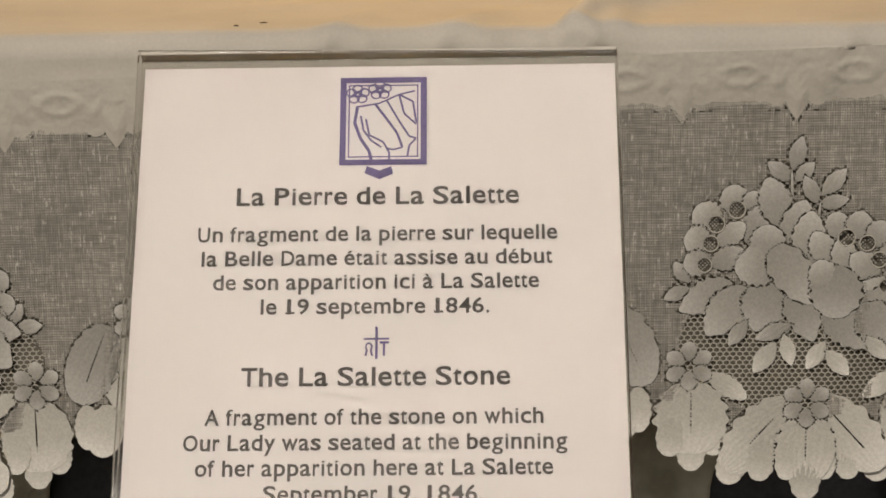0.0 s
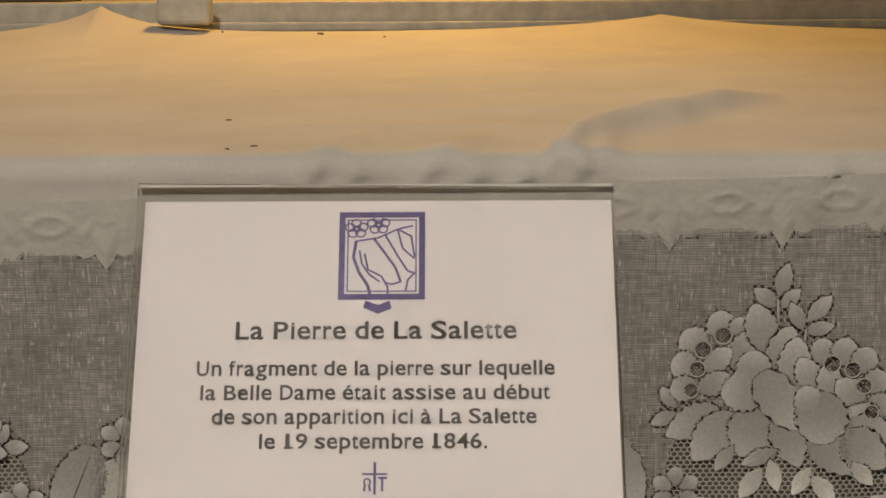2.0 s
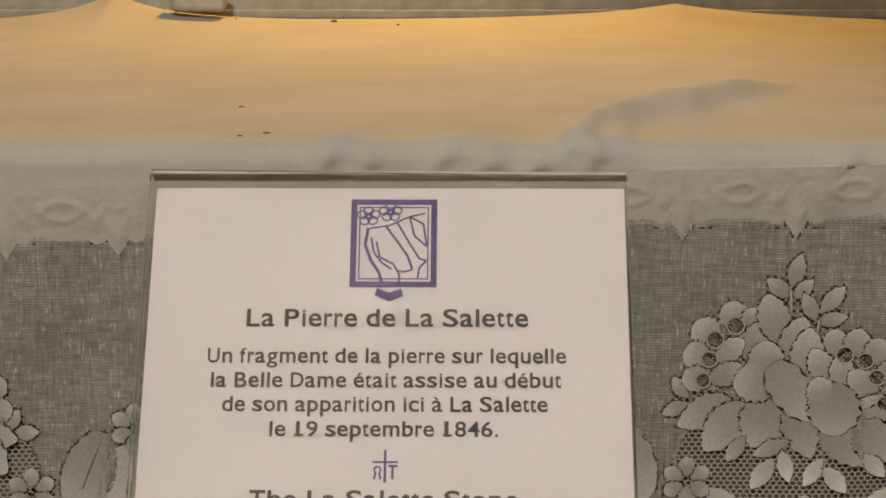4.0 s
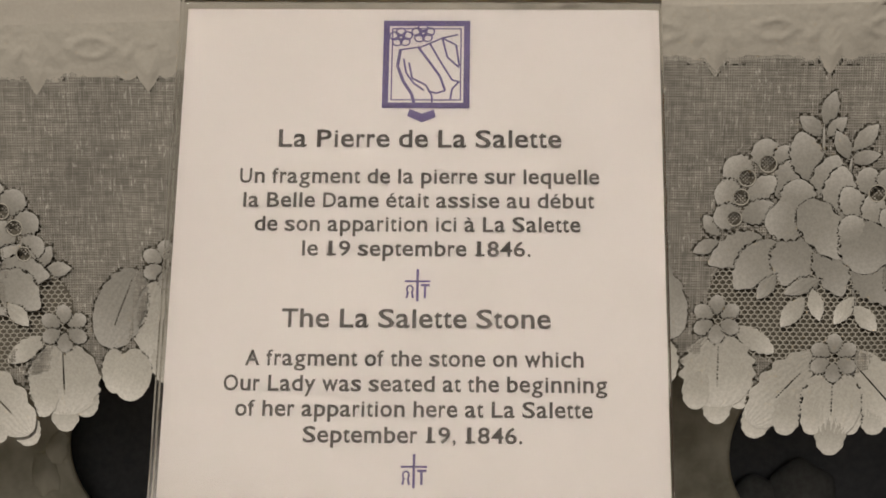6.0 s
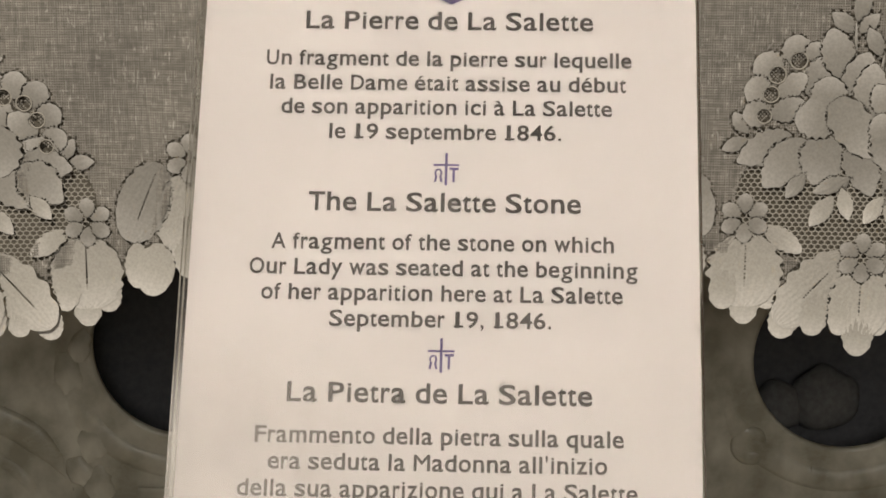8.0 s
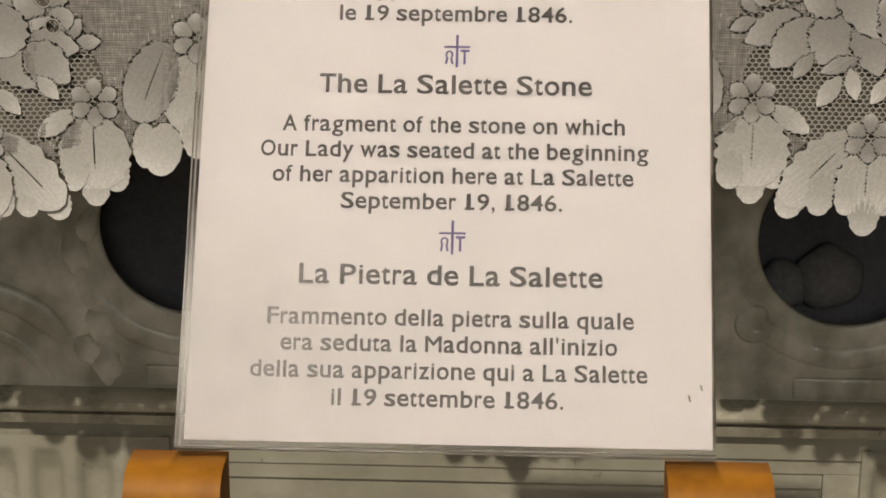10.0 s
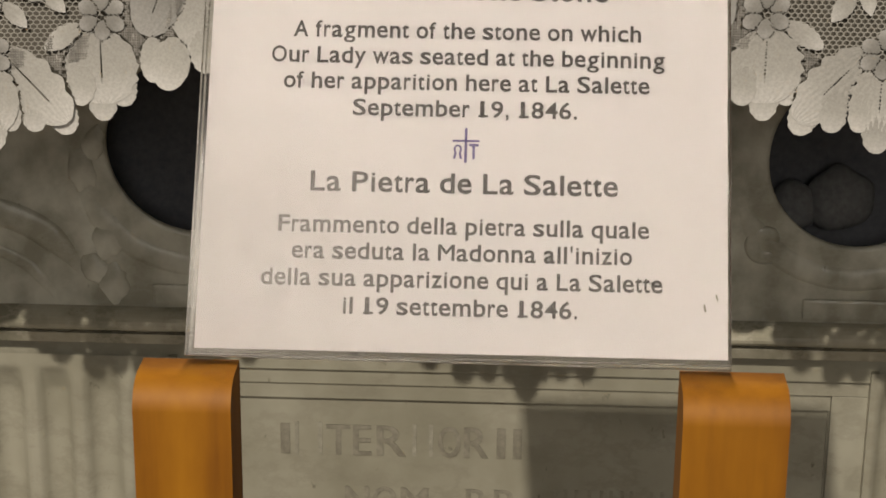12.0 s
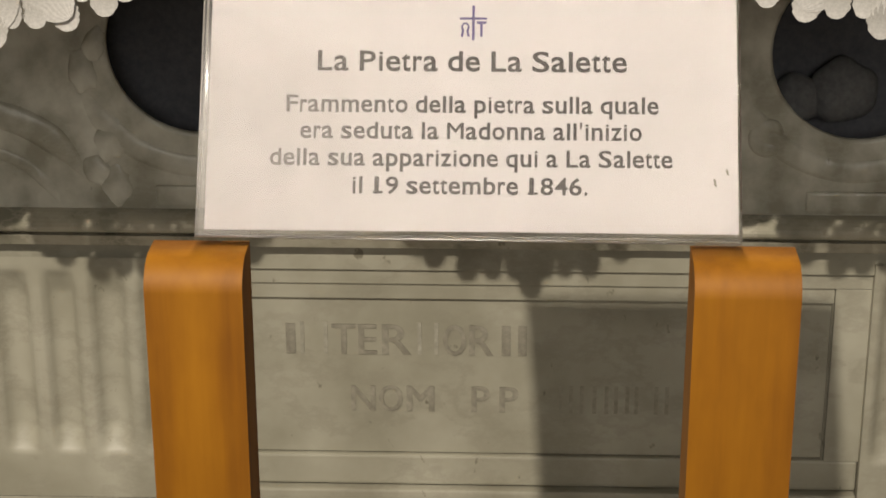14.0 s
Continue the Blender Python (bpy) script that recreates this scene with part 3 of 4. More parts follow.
EYES = [(u / 1000, z / 1000, r / 1000) for u, z, r in (
    (-44.3, 898.2, 5.6), (-57.3, 889.4, 5.6), (-60.7, 877.2, 5.2), (-64.5, 863.5, 4.8),
    (24.5, 879.8, 5.6), (37.6, 876.1, 5.2), (45.3, 865.2, 5.2), (50.3, 848.1, 4.8),
)]
# petals of the bouquet, the hindmost first
for row in (
    (-31.5, 889.1, 27.9, 17.9, 60), (-48.0, 882.8, 22.2, 14.3, 38), (-49.6, 867.7, 23.6, 15.0, 22), (-20.4, 902.6, 33.0, 20.1, 107),
    (-7.1, 888.1, 33.7, 19.3, 70), (0.5, 878.7, 37.3, 20.8, 84), (9.8, 872.8, 25.1, 16.5, 118), (23.3, 868.3, 22.2, 16.5, 110),
    (36.2, 861.7, 22.9, 17.2, 140), (46.5, 846.9, 25.1, 15.2, 165),
):
    petal(*row, 0.62, "petal", None, 1.0)
for row in (
    (-63.6, 843.1, 38.0, 20.8, 208), (-50.3, 833.5, 40.1, 25.8, 230), (-27.2, 835.8, 33.0, 29.4, 252),
    (27.1, 822.5, 43.0, 25.8, 322), (50.2, 836.7, 33.5, 20.1, 350), (45.9, 823.7, 35.8, 26.5, 320), (-2.2, 830.8, 37.3, 22.2, 292),
):
    petal(*row, 0.72, "petal", None, 0.85)
petal(-24.9, 877.5, 22.2, 22.2, 90, 0.5, "petal", ("heart", 1))
petal(-30.7, 862.4, 30.1, 25.8, 180, 0.5, "petal", ("heart", 1))
petal(-8.3, 856.3, 44.4, 25.1, 306, 0.5, "petal", None, 0.8)
petal(10.1, 856.1, 20.1, 18.6, 110, 0.5, "petal", ("rose", 1))
petal(18.5, 845.2, 34.4, 33.0, 270, 0.5, "petal", ("rose", 1))
# leaves hanging over the open honeycomb
for row in (
    (-43.0, 819.5, 20.1, 10.0, 235), (-20.6, 820.0, 25.1, 10.0, 203), (-26.0, 803.2, 24.4, 12.2, 234), (-11.5, 808.2, 21.5, 10.0, 284),
    (6.1, 804.7, 21.5, 10.7, 238), (20.1, 799.4, 22.2, 11.5, 312), (45.2, 808.3, 20.1, 10.7, 312),
):
    petal(*row, 0.85, "leaf")
# lower edge: thin leaves, curled leaves at the ends, leaves under the flowers, then the middle
both_sides(-49.4, 784.9, 30.1, 12.9, 326, 0.6, "thin")
petal(141.5, 802.0, 62.0, 43.0, 270, 0.42, "leaf", ("top", 1))
petal(141.5, 778.0, 30.0, 22.0, 270, 0.42, "leaf", ("top", 1))
both_sides(-111.3, 812.2, 56.0, 32.5, 292, 0.42, "curl")
both_sides(-117.6, 768.5, 36.0, 24.0, 284, 0.45, "tail")
both_sides(-105.6, 770.4, 30.0, 16.0, 272, 0.45, "tail")
both_sides(-72.3, 764.3, 47.7, 45.9, 270, 0.38, "outer")
both_sides(-72.1, 743.4, 28.7, 19.3, 270, 0.42, "outer")
both_sides(-85.2, 751.7, 25.8, 18.6, 264, 0.42, "outer")
both_sides(-58.5, 752.3, 26.5, 19.3, 278, 0.42, "outer")
both_sides(-29.7, 752.7, 63.1, 33.0, 228, 0.45, "side")
both_sides(-46.4, 732.6, 25.8, 19.3, 256, 0.42, "side")
both_sides(-27.6, 736.2, 27.9, 18.6, 264, 0.42, "side")
petal(0.7, 744.2, 46.6, 37.3, 270, 0.40, "leaf", ("middle", 1))
petal(0.7, 723.2, 27.9, 19.6, 270, 0.42, "leaf", ("middle", 1))
petal(-10.3, 736.1, 26.5, 16.5, 262, 0.42, "leaf", ("middle", 1))
petal(12.0, 735.9, 26.5, 16.5, 278, 0.42, "leaf", ("middle", 1))
blossom(0.9, 773.7)
blossom(-73.9, 798.5)
blossom(73.9, 798.5)
blossom(141.5, 842.0)


def eyelet_mesh(r):
    """A scalloped rim round an open eyelet, as worked in the lace."""
    bm = bmesh.new()
    n = 28
    rows = []
    for k in range(n):
        a = 2 * math.pi * k / n
        rows.append([bm.verts.new((q * math.cos(a), y, q * math.sin(a))) for q, y in ((r * 0.86, 0.0), (r * 0.92, -0.0004), (r * 0.98, -0.0004), (r * 1.04, 0.0))])
    for k in range(n):
        p, q = rows[k], rows[(k + 1) % n]
        for i in range(3):
            bm.faces.new((p[i], p[i + 1], q[i + 1], q[i]))
    me = bpy.data.meshes.new("eyelet")
    bm.to_mesh(me)
    bm.free()
    me.materials.append(CORD)
    return me


def half_width(a, width, power, skew=1.0):
    return width / 2 * np.maximum(np.sin(np.pi * np.clip(a, 0, 1) ** skew), 0) ** power


def outside(piece, U, Z):
    """Distance from the outline of a piece, below zero inside it."""
    pu, pz, length, width, turn, power, _, skew = piece
    best = None
    for shift in (-PERIOD, 0, PERIOD):
        dx, dz = U - pu - shift, Z - pz
        a = (dx * math.cos(turn) + dz * math.sin(turn)) / length + 0.5
        b = np.abs(-dx * math.sin(turn) + dz * math.cos(turn))
        d = np.where((a > 0) & (a < 1), b - half_width(a, width, power, skew), np.hypot(b, (np.abs(a - 0.5) - 0.5) * length))
        best = d if best is None else np.minimum(best, d)
    return best


def petal_mesh(n):
    """A padded lace leaf with a wavy rim; it stops at a dotted open seam where another leaf lies over it."""
    pu, pz, length, width, turn, power, name, skew = PIECES[n]
    rnd = random.Random(n)
    waves, phase = rnd.choice((4, 5, 6)), rnd.uniform(0, 6)
    serrated = name == "leaf" and length > 0.030
    nu, nv = max(10, int(length / 0.0010)), max(8, 2 * int(width / 0.0020)) + 1
    a = np.linspace(0.006, 0.994, nu + 1)[:, None] * np.ones(nv + 1)
    b = np.ones(nu + 1)[:, None] * np.linspace(-1, 1, nv + 1)
    w = half_width(a, width, power, skew) * (1 + (0.05 if name == "leaf" else 0.08) * np.sin(waves * 2 * np.pi * a + phase) + (0.11 * np.abs(np.sin((waves + 1) * np.pi * a ** 0.8 + 0.2 * np.sign(b))) - 0.05) * serrated)
    X, Y = (a - 0.5) * length, b * w
    dome = 0.00032 * np.maximum(1 - b * b, 0) ** 0.6 * np.sin(np.pi * a) ** 0.4
    dome += 0.00010 * np.sin(26 * b + 9 * a) * (name == "leaf") * (np.abs(b) < 0.85)
    verts = np.stack([X, -0.0008 - dome, Y], -1).reshape(-1, 3)
    xc, yc = X[:-1, :-1] + np.diff(X, axis=0)[:, :-1] / 2, (Y[:-1, :-1] + Y[1:, 1:]) / 2
    U, Z = pu + xc * math.cos(turn) - yc * math.sin(turn), pz + xc * math.sin(turn) + yc * math.cos(turn)
    over = np.full(U.shape, 1.0)
    for m in range(n + 1, len(PIECES)):
        if FAMILY[m] == FAMILY[n]:
            continue
        over = np.minimum(over, outside(PIECES[m], U, Z))
    dotted = (np.floor(U / 0.0013) + np.floor(Z / 0.0013)) % 2
    gone = over < 0.0002 + 0.0012 * dotted
    if name == "leaf" and length > 0.045:
        ac, bc = a[:-1, :-1], (b[:-1, :-1] + b[1:, 1:]) / 2
        gone |= (np.abs(bc) * width / 2 < 0.0008) & (ac > 0.10) & (ac < 0.70) & (dotted < 1 if n % 2 else ac > 0)
    for eu, ez, er in EYES:
        gone |= np.hypot(U - eu, Z - ez) < er
    k = (np.arange(nu)[:, None] * (nv + 1) + np.arange(nv))[~gone]
    faces = np.stack([k, k + 1, k + nv + 2, k + nv + 1], -1)
    me = bpy.data.meshes.new("petal")
    me.from_pydata(verts.tolist(), [], faces.tolist())
    me.materials.append(COTTON if name == "leaf" and pz < 0.81 else COTTON_DARKER)
    return me


def behind(n):
    """Lobes of one leaf lie one behind the other."""
    return 0.00012 * FAMILY[:n].count(FAMILY[n]) - (0.0002 * (n % 3) if FAMILY[n][0] == "alone" else 0)


def drop(c):
    """The lace hangs a little lower towards the west end."""
    return 0.019 * (c - 0.25)


for n, (u, z, length, width, turn, power, name, skew) in enumerate(PIECES):
    me = petal_mesh(n)
    if not len(me.polygons):
        continue
    for c in CENTRES:
        ob = part_of(name, me, None, cloth, "", c == CENTRES[0])
        ob.matrix_basis = Matrix.Translation((c + u, CY + wave(c + u, z) + behind(n), z + drop(c))) @ Matrix.Rotation(-turn, 4, "Y")


for n, (u, z, r) in enumerate(EYES):
    me = eyelet_mesh(r)
    for c in CENTRES:
        ob = part_of("eyelet", me, None, cloth, "", c == CENTRES[0])
        ob.matrix_basis = Matrix.Translation((c + u, CY + wave(c + u, z) - 0.0006 - 0.0003 * (n % 3), z + drop(c)))


def lace_sheets():
    """The sheer net with its openwork left out, and the wide honeycomb, for one repeat and then repeated."""
    cell = PERIOD / 240
    nz = int((0.975 - 0.715) / cell)
    u = (np.arange(240) + 0.5) * cell - PERIOD / 2
    z = 0.975 - (np.arange(nz) + 0.5) * cell
    U, Z = np.meshgrid(u, z)
    near = np.full(U.shape, 1.0)
    inside = np.zeros(U.shape, bool)
    for piece in PIECES:
        d = outside(piece, U, Z)
        near = np.minimum(near, np.abs(d))
        inside |= d < 0
    eye = np.zeros(U.shape, bool)
    for eu, ez, er in EYES:
        eye |= np.hypot(U - eu, Z - ez) < er * 0.92
    comb = ((U / 0.080) ** 2 + ((Z - 0.812) / 0.046) ** 2 < 1) & (Z < 0.835 - 0.05 * np.abs(U))
    lower = 0.752 + 0.032 * (np.abs(U) / 0.1435) ** 2
    ii, jj = np.meshgrid(np.arange(240), np.arange(nz))
    dots = ((near < 0.0013) & inside) | ((near < 0.0019) & ~inside & ((ii // 2 + jj // 2) % 2 == 0))
    quarter = np.abs((U + 0.0079 + STEP / 2) % STEP - STEP / 2)
    hemmed = (np.abs(Z - 0.9605) < 0.0009) & (quarter > 0.008) & (quarter < 0.0185) & (ii % 5 > 1)
    hemmed |= (np.abs(Z - 0.9645 + 0.0125 * np.maximum(0, 1 - quarter / 0.0085)) < 0.0012) & (quarter < 0.008) & (ii % 4 > 1)
    keep = (~comb | inside) & ~dots & ~(eye & ((ii + jj) % 2 == 1)) & ~hemmed & (Z > lower + 0.012 * inside)
    return U, Z, keep, comb & (Z > lower), cell


U, Z, KEEP, COMB, CELL = lace_sheets()


def quads(name, cells, half, y, mat, label):
    verts, faces = [], []
    for c in CENTRES:
        for uu, zz in cells:
            x = c + uu
            k = len(verts)
            yy = y + wave(x, zz)
            zz += drop(c)
            verts += [(x - half, yy, zz - half), (x + half, yy, zz - half), (x + half, yy, zz + half), (x - half, yy, zz + half)]
            faces.append((k, k + 1, k + 2, k + 3))
    me = bpy.data.meshes.new(name)
    me.from_pydata(verts, [], faces)
    return tagged(part_of(name, me, mat, cloth, label), kind="stuff")


quads("sheer_net", list(zip(U[KEEP].tolist(), Z[KEEP].tolist())), CELL / 2, CY - 0.0001, NET, "fine grey-white woven lace net")


def honeycomb():
    """Cords of the wide hexagonal net in the openwork."""
    size = 0.0024
    verts, faces = [], []
    flat_k = 0.78
    dx, dz = size * math.sqrt(3), size * 1.5 * flat_k
    for c in CENTRES:
        for row in range(-60, 61):
            for col in range(-36, 37):
                u, z = (col + 0.5 * (row % 2)) * dx, 0.80 + row * dz
                i, j = int((u + PERIOD / 2) / CELL), int((0.975 - z) / CELL)
                if not (0 <= i < 240 and 0 <= j < COMB.shape[0] and COMB[j, i]):
                    continue
                for k in (0, 1, 2):
                    a, b = radians(90 + 60 * k), radians(150 + 60 * k)
                    p = Vector((u + size * math.cos(a), z + flat_k * size * math.sin(a)))
                    q = Vector((u + size * math.cos(b), z + flat_k * size * math.sin(b)))
                    n = (q - p).orthogonal().normalized() * 0.00038
                    m = len(verts)
                    for s in (p + n, q + n, q - n, p - n):
                        verts.append((c + s.x, CY + 0.0002 + wave(c + s.x, s.y), s.y + drop(c)))
                    faces.append((m, m + 1, m + 2, m + 3))
    me = bpy.data.meshes.new("honeycomb_net")
    me.from_pydata(verts, [], faces)
    return tagged(part_of("honeycomb_net", me, CORD, cloth, "open honeycomb lace net"), kind="stuff")


honeycomb()


# added unseen sheet that keeps lamp light from passing through the lace
def light_stop_point(x, s):
    k = min(CENTRES, key=lambda c: abs(c - x))
    z = 0.965 - s * (0.965 - 0.753 - 0.028 * (abs(x - k) / 0.1435) ** 2 - drop(k))
    return Vector((x, CY + 0.0042 + wave(x, z), z))


part_of("lining", grid_mesh("lining", linspace(WEST, EAST, 240), linspace(0, 1, 12), light_stop_point), TAUPE_SHEET, cloth, "thin taupe sheet added behind the lace to stop light", True)

# ---- the wooden stand ----
stand = thing("display_stand", "orange-brown varnished wooden stand with two flat uprights", "display stand", pose(0, 0, 0))


def upright(bm, x0, x1, y0, y1, z0, z1, r):
    """A flat board whose front edge rolls over at the top."""
    prof = [(y0, z0), (y0, z1 - r)] + [(y0 + r * (1 - math.cos(a)), z1 - r + r * math.sin(a) * 0.85) for a in [math.pi / 2 * k / 24 for k in range(1, 25)]] + [(y1, z1 - 0.15 * r), (y1, z0)]
    ends = [[bm.verts.new((x, y, z)) for y, z in prof] for x in (x0, x1)]
    n = len(prof)
    for i in range(n):
        bm.faces.new((ends[1][i], ends[1][(i + 1) % n], ends[0][(i + 1) % n], ends[0][i]))
    for k, x in ((0, x0), (1, x1)):
        rim = [bm.verts.new((x, y, z)) for y, z in prof]
        bm.faces.new(rim[::-1] if k else rim)
    bm.normal_update()
    for f in bm.faces:
        f.smooth = abs(f.normal.x) < 0.05
    return bm


for x0, x1 in ((-0.1255, -0.0873), (0.0865, 0.1274)):
    part("upright", upright(bmesh.new(), x0, x1, -0.026, 0.001, 0.05, 0.7672, 0.014), WOOD, stand)
boxed("cross_rail", (-0.0868, 0.0848, -0.020, -0.004, 0.30, 0.36), WOOD, stand, 0.003)
for x in (-0.1064, 0.1058):
    boxed("foot", (x - 0.022, x + 0.022, -0.16, 0.16, 0.0, 0.049), WOOD, stand, 0.006)
    arm = boxed("back_arm", (x - 0.008 if x > 0 else x + 0.004, x - 0.002 if x > 0 else x + 0.010, 0.0055, 0.014, 0.012, 0.26), WOOD, stand, 0.001)
    arm.matrix_basis = pose(0, 0, 0.77, -32, 0, 0)

# ---- the sign in its clear holder ----
sign = thing("sign_holder", "clear acrylic holder with a printed trilingual sheet leaning back", "sign", pose(0, 0, 0.7702, -32, 0, 0))
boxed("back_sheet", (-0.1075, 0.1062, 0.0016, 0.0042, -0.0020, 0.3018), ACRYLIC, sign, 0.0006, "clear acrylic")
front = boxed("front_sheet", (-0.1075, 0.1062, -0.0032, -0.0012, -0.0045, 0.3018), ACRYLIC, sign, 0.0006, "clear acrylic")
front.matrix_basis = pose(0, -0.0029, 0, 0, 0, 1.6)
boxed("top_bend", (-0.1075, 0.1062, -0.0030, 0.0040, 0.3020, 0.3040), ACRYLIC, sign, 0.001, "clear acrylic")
for sheet in sign.children:
    sheet.data.materials.append(ACRYLIC_EDGE)
    for face in sheet.data.polygons:
        face.material_index = 1 if abs(face.normal.y) < 0.5 or sheet.name == "top_bend" else 0
paper = boxed("paper_sheet", (-0.105, 0.105, -0.0003, 0.0003, 0.0, 0.2962), PAPER, sign, 0, "white printed sheet")
FRONT = -0.0006


# width, left and right of the ink of each printed letter, in thousandths of its size
TYPE = dict(
    a=(550, 29, 520), b=(600, 61, 566), c=(545, 34, 515), d=(600, 34, 541), e=(556, 28, 526), f=(333, 14, 320), g=(600, 36, 566), h=(600, 62, 540),
    i=(278, 69, 209), l=(278, 69, 209), m=(889, 64, 826), n=(600, 62, 540), o=(606, 34, 572), p=(606, 62, 574), q=(606, 34, 546), r=(389, 64, 376),
)
TYPE.update(
    s=(545, 30, 513), t=(340, 14, 318), u=(600, 62, 540), w=(770, 10, 760), y=(540, 10, 530), z=(500, 20, 480), A=(700, 16, 684), B=(690, 74, 650), D=(715, 74, 682),
    F=(610, 74, 582), L=(600, 74, 575), M=(833, 69, 765), O=(770, 44, 730), P=(660, 74, 625), S=(655, 36, 622), T=(611, 14, 598), U=(715, 70, 645),
)
TYPE.update({"1": (600, 160, 350), "4": (600, 27, 574), "6": (600, 34, 566), "8": (600, 34, 566), "9": (600, 34, 566), ".": (278, 70, 208), ",": (278, 70, 208), "'": (240, 72, 168), "\u00e9": (556, 28, 526), "\u00e0": (550, 29, 520)})
GLYPHS = {}


def glyph(char):
    """One letter of the built-in font, thickened, as points and faces one unit high."""
    if char not in GLYPHS:
        cu = bpy.data.curves.new("glyph", "FONT")
        cu.body, cu.size, cu.resolution_u, cu.offset = char, 1.0, 3, {"M": 0.0, "g": 0.010}.get(char, 0.015)
        ob = bpy.data.objects.new("glyph", cu)
        scene.collection.objects.link(ob)
        bpy.context.view_layer.update()
        me = bpy.data.meshes.new_from_object(ob.evaluated_get(bpy.context.evaluated_depsgraph_get()))
        bpy.data.objects.remove(ob)
        GLYPHS[char] = ([tuple(v.co) for v in me.vertices], [tuple(p.vertices) for p in me.polygons])
        bpy.data.meshes.remove(me)
    return GLYPHS[char]


CAP_HEIGHT = max(p[1] for p in glyph("H")[0])
X_HEIGHT = max(p[1] for p in glyph("x")[0])


def line(text, x0, x1, z, cap):
    """A printed line: letters set side by side to their own widths, with the tall small letters of a grotesque."""
    name = "printed_title" if cap > 0.0075 else "printed_line"
    total = sum(280 if c == " " else TYPE[c][0] for c in text) - 80
    k = (x1 - x0) / total
    verts, faces, at = [], [], -40
    for c in text:
        if c == " ":
            at += 280
            continue
        advance, left, right = TYPE[c]
        points, polys = glyph(c)
        a, b = min(p[0] for p in points), max(p[0] for p in points)
        first = len(verts)
        for px, py, _ in points:
            if c.islower() and py > 0:
                h = py / X_HEIGHT * 0.745 if py < X_HEIGHT else 0.745 + (py - X_HEIGHT) / (CAP_HEIGHT - X_HEIGHT) * 0.255
            else:
                h = py / CAP_HEIGHT
            verts.append((x0 + k * (at + left + (px - a) / (b - a) * (right - left)), FRONT - 0.0001, z + cap * h))
        faces += [tuple(first + i for i in f) for f in polys]
        if c == "M":
            for shift in (-14, 14):
                again = len(verts)
                verts += [(x + k * shift, y - 0.00002 * (20 + shift) / 6, w) for x, y, w in verts[first:first + len(points)]]
                faces += [tuple(again + i for i in f) for f in polys]
        if c == "1":
            first = len(verts)
            verts += [(x0 + k * (at + q), FRONT - 0.00014, z + cap * h) for q, h in ((90, 0), (515, 0), (515, 0.14), (90, 0.14))]
            faces.append((first, first + 1, first + 2, first + 3))
        at += advance
    me = bpy.data.meshes.new(name)
    me.from_pydata(verts, [], faces)
    part_of(name, me, INK, paper)


TITLE, BODY = 0.0082, 0.0068
line("La Pierre de La Salette", -0.0620, 0.0612, 0.2292, TITLE)
line("Un fragment de la pierre sur lequelle", -0.0780, 0.0775, 0.2122, BODY)
line("la Belle Dame \u00e9tait assise au d\u00e9but", -0.0760, 0.0750, 0.2010, BODY)
line("de son apparition ici \u00e0 La Salette", -0.0703, 0.0692, 0.1900, BODY)
line("le 19 septembre 1846.", -0.0498, 0.0482, 0.1788, BODY)
line("The La Salette Stone", -0.0565, 0.0563, 0.1467, TITLE)
line("A fragment of the stone on which", -0.0712, 0.0702, 0.1298, BODY)
line("Our Lady was seated at the beginning", -0.0800, 0.0796, 0.1188, BODY)
line("of her apparition here at La Salette", -0.0745, 0.0735, 0.1079, BODY)
line("September 19, 1846.", -0.0460, 0.0448, 0.0968, BODY)
line("La Pietra de La Salette", -0.0622, 0.0612, 0.0650, TITLE)
line("Frammento della pietra sulla quale", -0.0742, 0.0738, 0.0480, BODY)
line("era seduta la Madonna all'inizio", -0.0680, 0.0672, 0.0372, BODY)
line("della sua apparizione qui a La Salette", -0.0798, 0.0792, 0.0262, BODY)
line("il 19 settembre 1846.", -0.0470, 0.0462, 0.0150, BODY)


def flat(bm, pts):
    bm.faces.new([bm.verts.new((x, FRONT, z)) for x, z in pts])


def stroke(bm, x0, z0, x1, z1, w):
    d = Vector((x1 - x0, z1 - z0)).normalized().orthogonal() * w / 2
    flat(bm, [(x0 + d.x, z0 + d.y), (x1 + d.x, z1 + d.y), (x1 - d.x, z1 - d.y), (x0 - d.x, z0 - d.y)])


def arc(bm, cx, cz, rx, rz, a0, a1, w, n=14):
    for k in range(n):
        a, b = radians(a0 + (a1 - a0) * k / n), radians(a0 + (a1 - a0) * (k + 1) / n)
        stroke(bm, cx + rx * math.cos(a), cz + rz * math.sin(a), cx + rx * math.cos(b), cz + rz * math.sin(b), w)


def cross_mark(z):
    """A violet cross with small tools hanging from its bar."""
    bm = bmesh.new()
    x = 0.0001
    stroke(bm, x, z - 0.0072, x, z + 0.0072, 0.0011)
    stroke(bm, x - 0.0054, z + 0.0018, x + 0.0054, z + 0.0018, 0.0009)
    stroke(bm, x + 0.0032, z - 0.0058, x + 0.0032, z + 0.0003, 0.0010)
    stroke(bm, x + 0.0014, z + 0.0001, x + 0.0052, z + 0.0001, 0.0011)
    arc(bm, x - 0.0032, z - 0.0018, 0.0013, 0.0017, -50, 230, 0.0008, 10)
    stroke(bm, x - 0.0040, z - 0.0030, x - 0.0046, z - 0.0058, 0.0009)
    stroke(bm, x - 0.0024, z - 0.0030, x - 0.0018, z - 0.0058, 0.0009)
    part("cross_mark", bm, VIOLET, paper, "small violet printed cross")


cross_mark(0.1656)
cross_mark(0.0850)


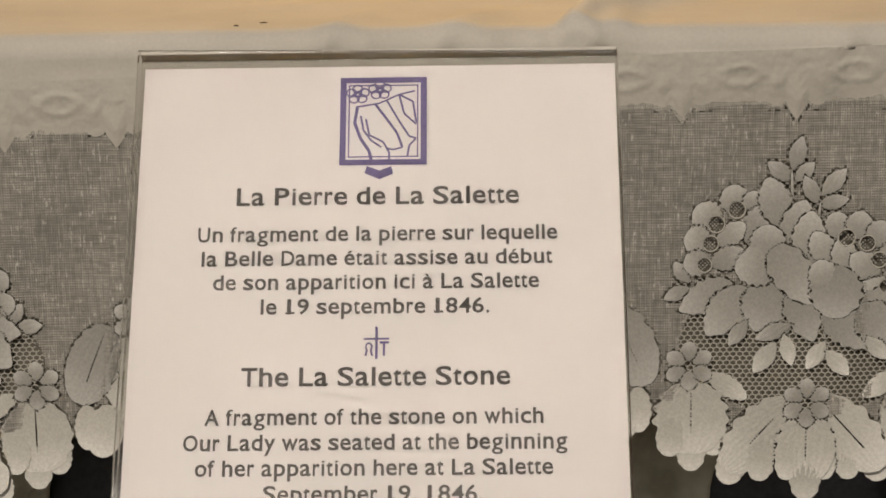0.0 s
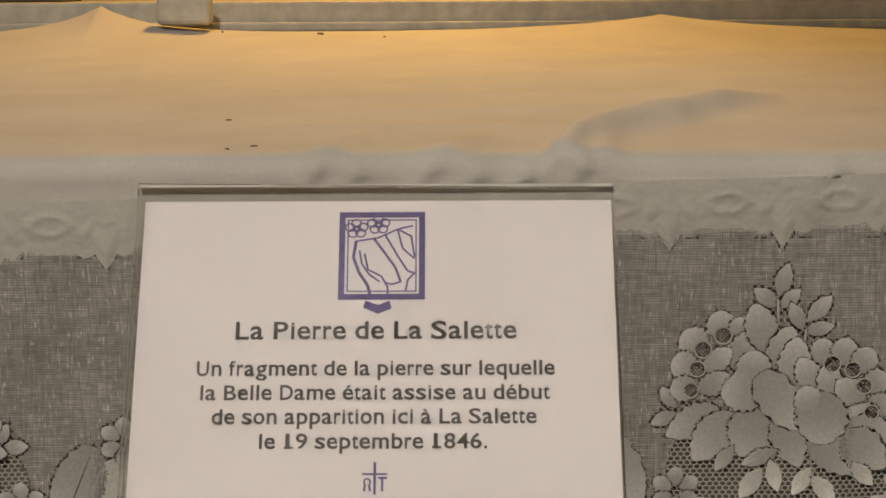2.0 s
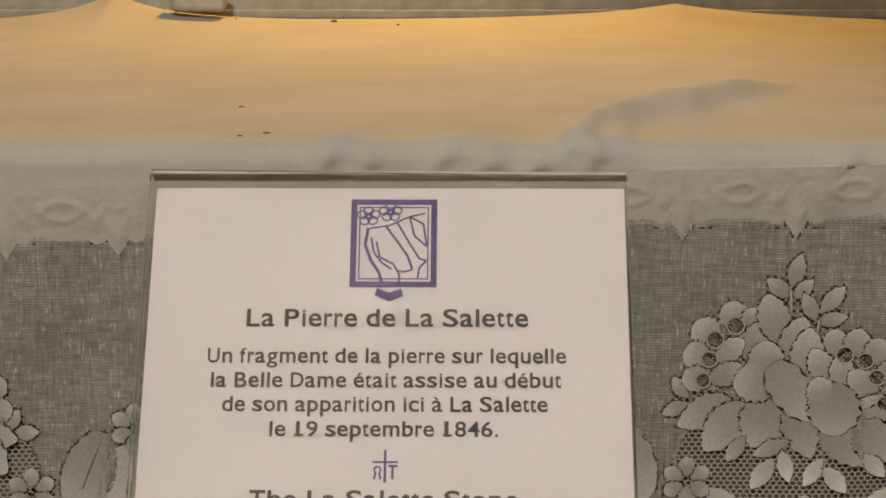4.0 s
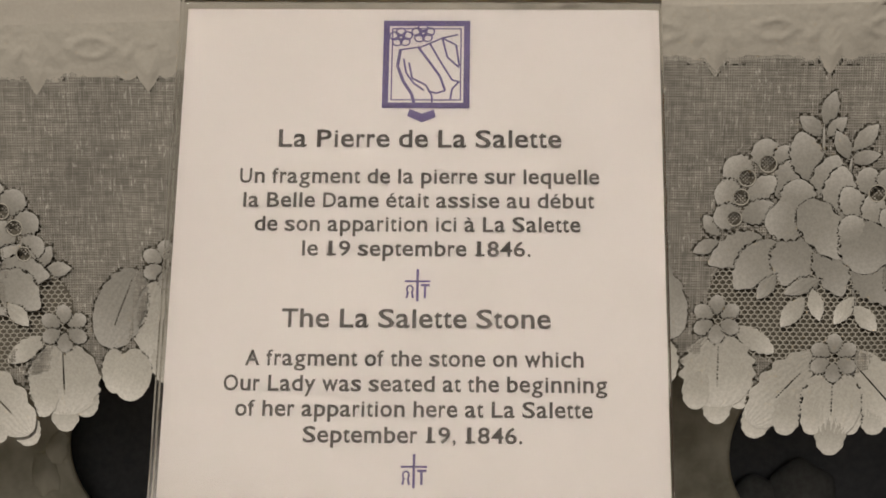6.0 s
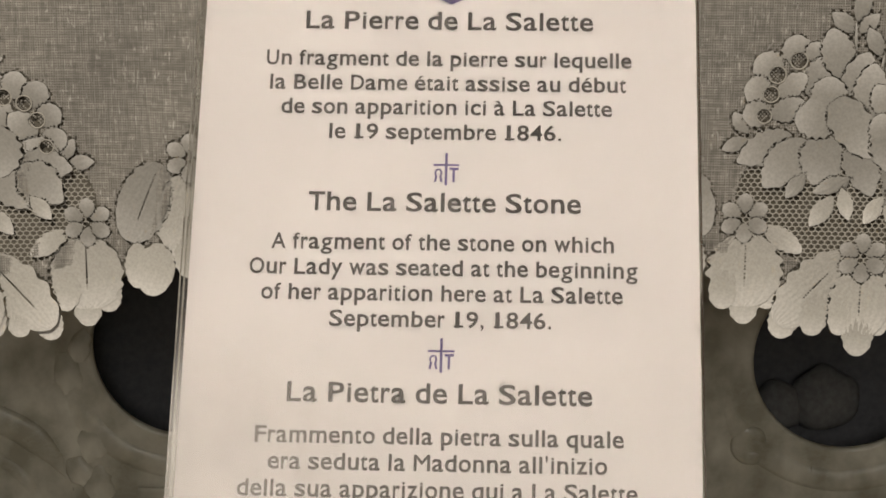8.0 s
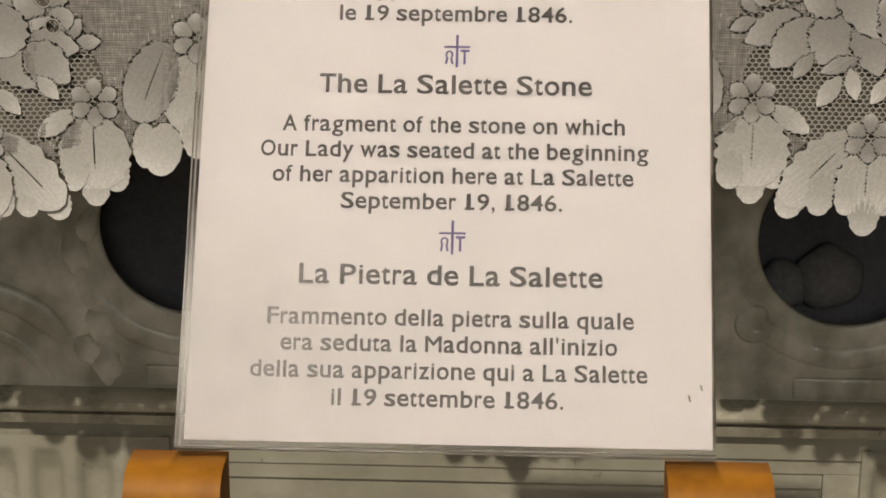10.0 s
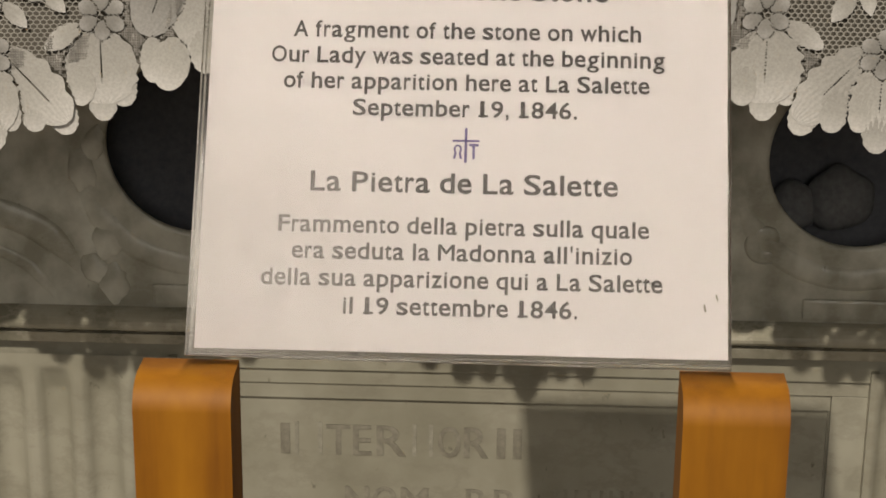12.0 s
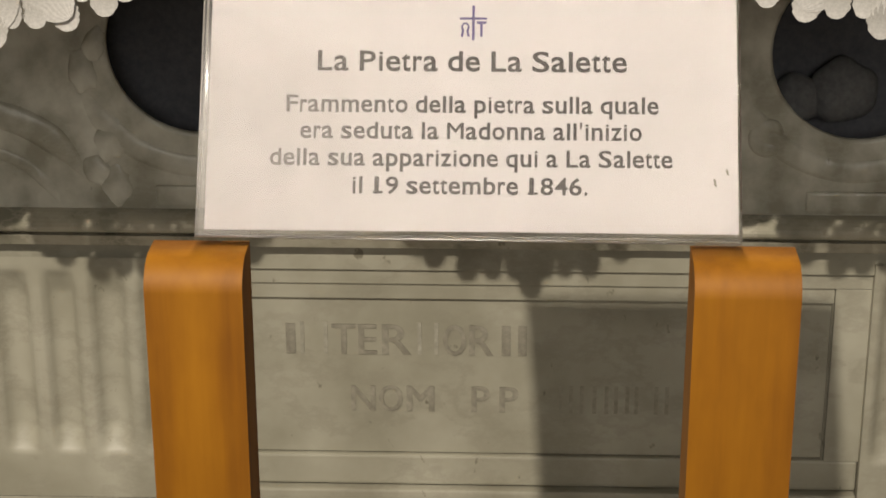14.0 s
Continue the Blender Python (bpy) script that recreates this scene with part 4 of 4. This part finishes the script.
def frame_bars(bm, x0, x1, z0, z1, w):
    for dims in ((x0, x1, z1 - w, z1), (x0, x1, z0, z0 + w), (x0, x0 + w, z0 + w, z1 - w), (x1 - w, x1, z0 + w, z1 - w)):
        a, b, c, d = dims
        flat(bm, [(a, c), (b, c), (b, d), (a, d)])


emblem = bmesh.new()
X0, X1, E0, E1 = -0.0172, 0.0212, 0.2478, 0.2905
frame_bars(emblem, X0, X1, E0, E1, 0.0027)
frame_bars(emblem, X0 + 0.0037, X1 - 0.0037, E0 + 0.0037, E1 - 0.0037, 0.0006)


def curve(pts, w):
    """A printed stroke through points given in parts of the emblem's square."""
    for (ax, az), (bx, bz) in zip(pts[:-1], pts[1:]):
        stroke(emblem, X0 + ax * (X1 - X0), E0 + az * (E1 - E0), X0 + bx * (X1 - X0), E0 + bz * (E1 - E0), w)


# two rosettes
for cx, cz in ((-0.0094, 0.2822), (0.0004, 0.2842)):
    for k in range(5):
        a = radians(72 * k + 20)
        arc(emblem, cx + 0.0030 * math.cos(a), cz + 0.0026 * math.sin(a), 0.0022, 0.0020, 0, 360, 0.0007, 10)
    arc(emblem, cx, cz, 0.0017, 0.0015, 0, 360, 0.0008, 10)
# falling drapery
curve([(0.18, 0.66), (0.45, 0.70), (0.68, 0.80), (0.86, 0.84)], 0.0008)
curve([(0.40, 0.70), (0.54, 0.52), (0.66, 0.36), (0.72, 0.20)], 0.0011)
curve([(0.54, 0.73), (0.68, 0.50), (0.80, 0.32), (0.88, 0.30)], 0.0009)
curve([(0.68, 0.80), (0.74, 0.58), (0.88, 0.46)], 0.0009)
curve([(0.68, 0.80), (0.84, 0.72), (0.88, 0.48)], 0.0009)
curve([(0.78, 0.10), (0.80, 0.22), (0.88, 0.30)], 0.0009)
# curved plain forms below
curve([(0.20, 0.66), (0.17, 0.48), (0.24, 0.30), (0.34, 0.16), (0.38, 0.0)], 0.0014)
curve([(0.24, 0.56), (0.27, 0.40), (0.36, 0.28), (0.48, 0.20)], 0.0009)
curve([(0.72, 0.20), (0.62, 0.17), (0.54, 0.19)], 0.0009)
curve([(0.30, 0.52), (0.34, 0.34), (0.50, 0.26), (0.57, 0.14), (0.57, 0.0)], 0.0009)
flat(emblem, [(-0.0060, 0.2440), (0.0005, 0.2410), (0.0066, 0.2436), (0.0056, 0.2472), (0.0005, 0.2452), (-0.0050, 0.2474)])
part("emblem", emblem, VIOLET, paper, "square violet printed emblem")

for x, z, l in ((0.0962, 0.0205, 0.0030), (0.1010, 0.0248, 0.0024)):
    bm = bmesh.new()
    stroke(bm, x, z - l / 2, x - 0.0006, z + l / 2, 0.0008)
    part("smudge", bm, WORN, paper, "faint grey smudge")

# ---- dim objects inside one opening: plain lumps for grey shapes of unknown kind ----
def opening_lump(x, z, r, seed):
    bm = bmesh.new()
    bmesh.ops.create_icosphere(bm, subdivisions=3, radius=1, matrix=Matrix.Diagonal((r, r * 0.6, r, 1)))
    for v in bm.verts:
        v.co += v.co.normalized() * r * 0.22 * noise.noise(v.co / r * 1.3 + Vector((seed, 0, 0)))
        v.co.z = max(v.co.z, -r * 0.78)
    lump = part("relic_case", bm, DUSTY, None, "", True)
    lump.matrix_world = pose(x, 0.862, z)
    tagged(lump, "dim grey lump resting inside the round opening", "case", "cases inside the opening")


opening_lump(0.288, 0.562, 0.029, 1.0)
opening_lump(0.253, 0.556, 0.022, 6.0)

# ---- crumbs on the cloth ----
for x, y, l, w, turn in ((-0.0945, 0.540, 0.0052, 0.0012, 8), (-0.1105, 0.528, 0.0046, 0.0011, -40), (-0.1245, 0.665, 0.0050, 0.0010, 4), (-0.1000, 1.272, 0.0080, 0.0026, -25), (-0.2000, 1.288, 0.0035, 0.0020, 60), (-0.0350, 1.245, 0.0030, 0.0014, 0)):
    bm = bmesh.new()
    bmesh.ops.create_uvsphere(bm, u_segments=8, v_segments=6, radius=1, matrix=Matrix.Diagonal((l / 2, w / 2, w / 2, 1)))
    for v in bm.verts:
        v.co += Vector((noise.noise(v.co * 900), noise.noise(v.co * 700 + Vector((3, 1, 2))), 0)) * w * 0.3
    ob = part("crumb", bm, CRUMB)
    ob.matrix_world = Matrix.Translation(top_point(x, y) + Vector((0, 0, w * 0.3))) @ pose(0, 0, 0, 0, 0, turn)
    tagged(ob, "tiny dark brown crumb lying on white altar cloth", "crumb", "crumbs on the cloth")
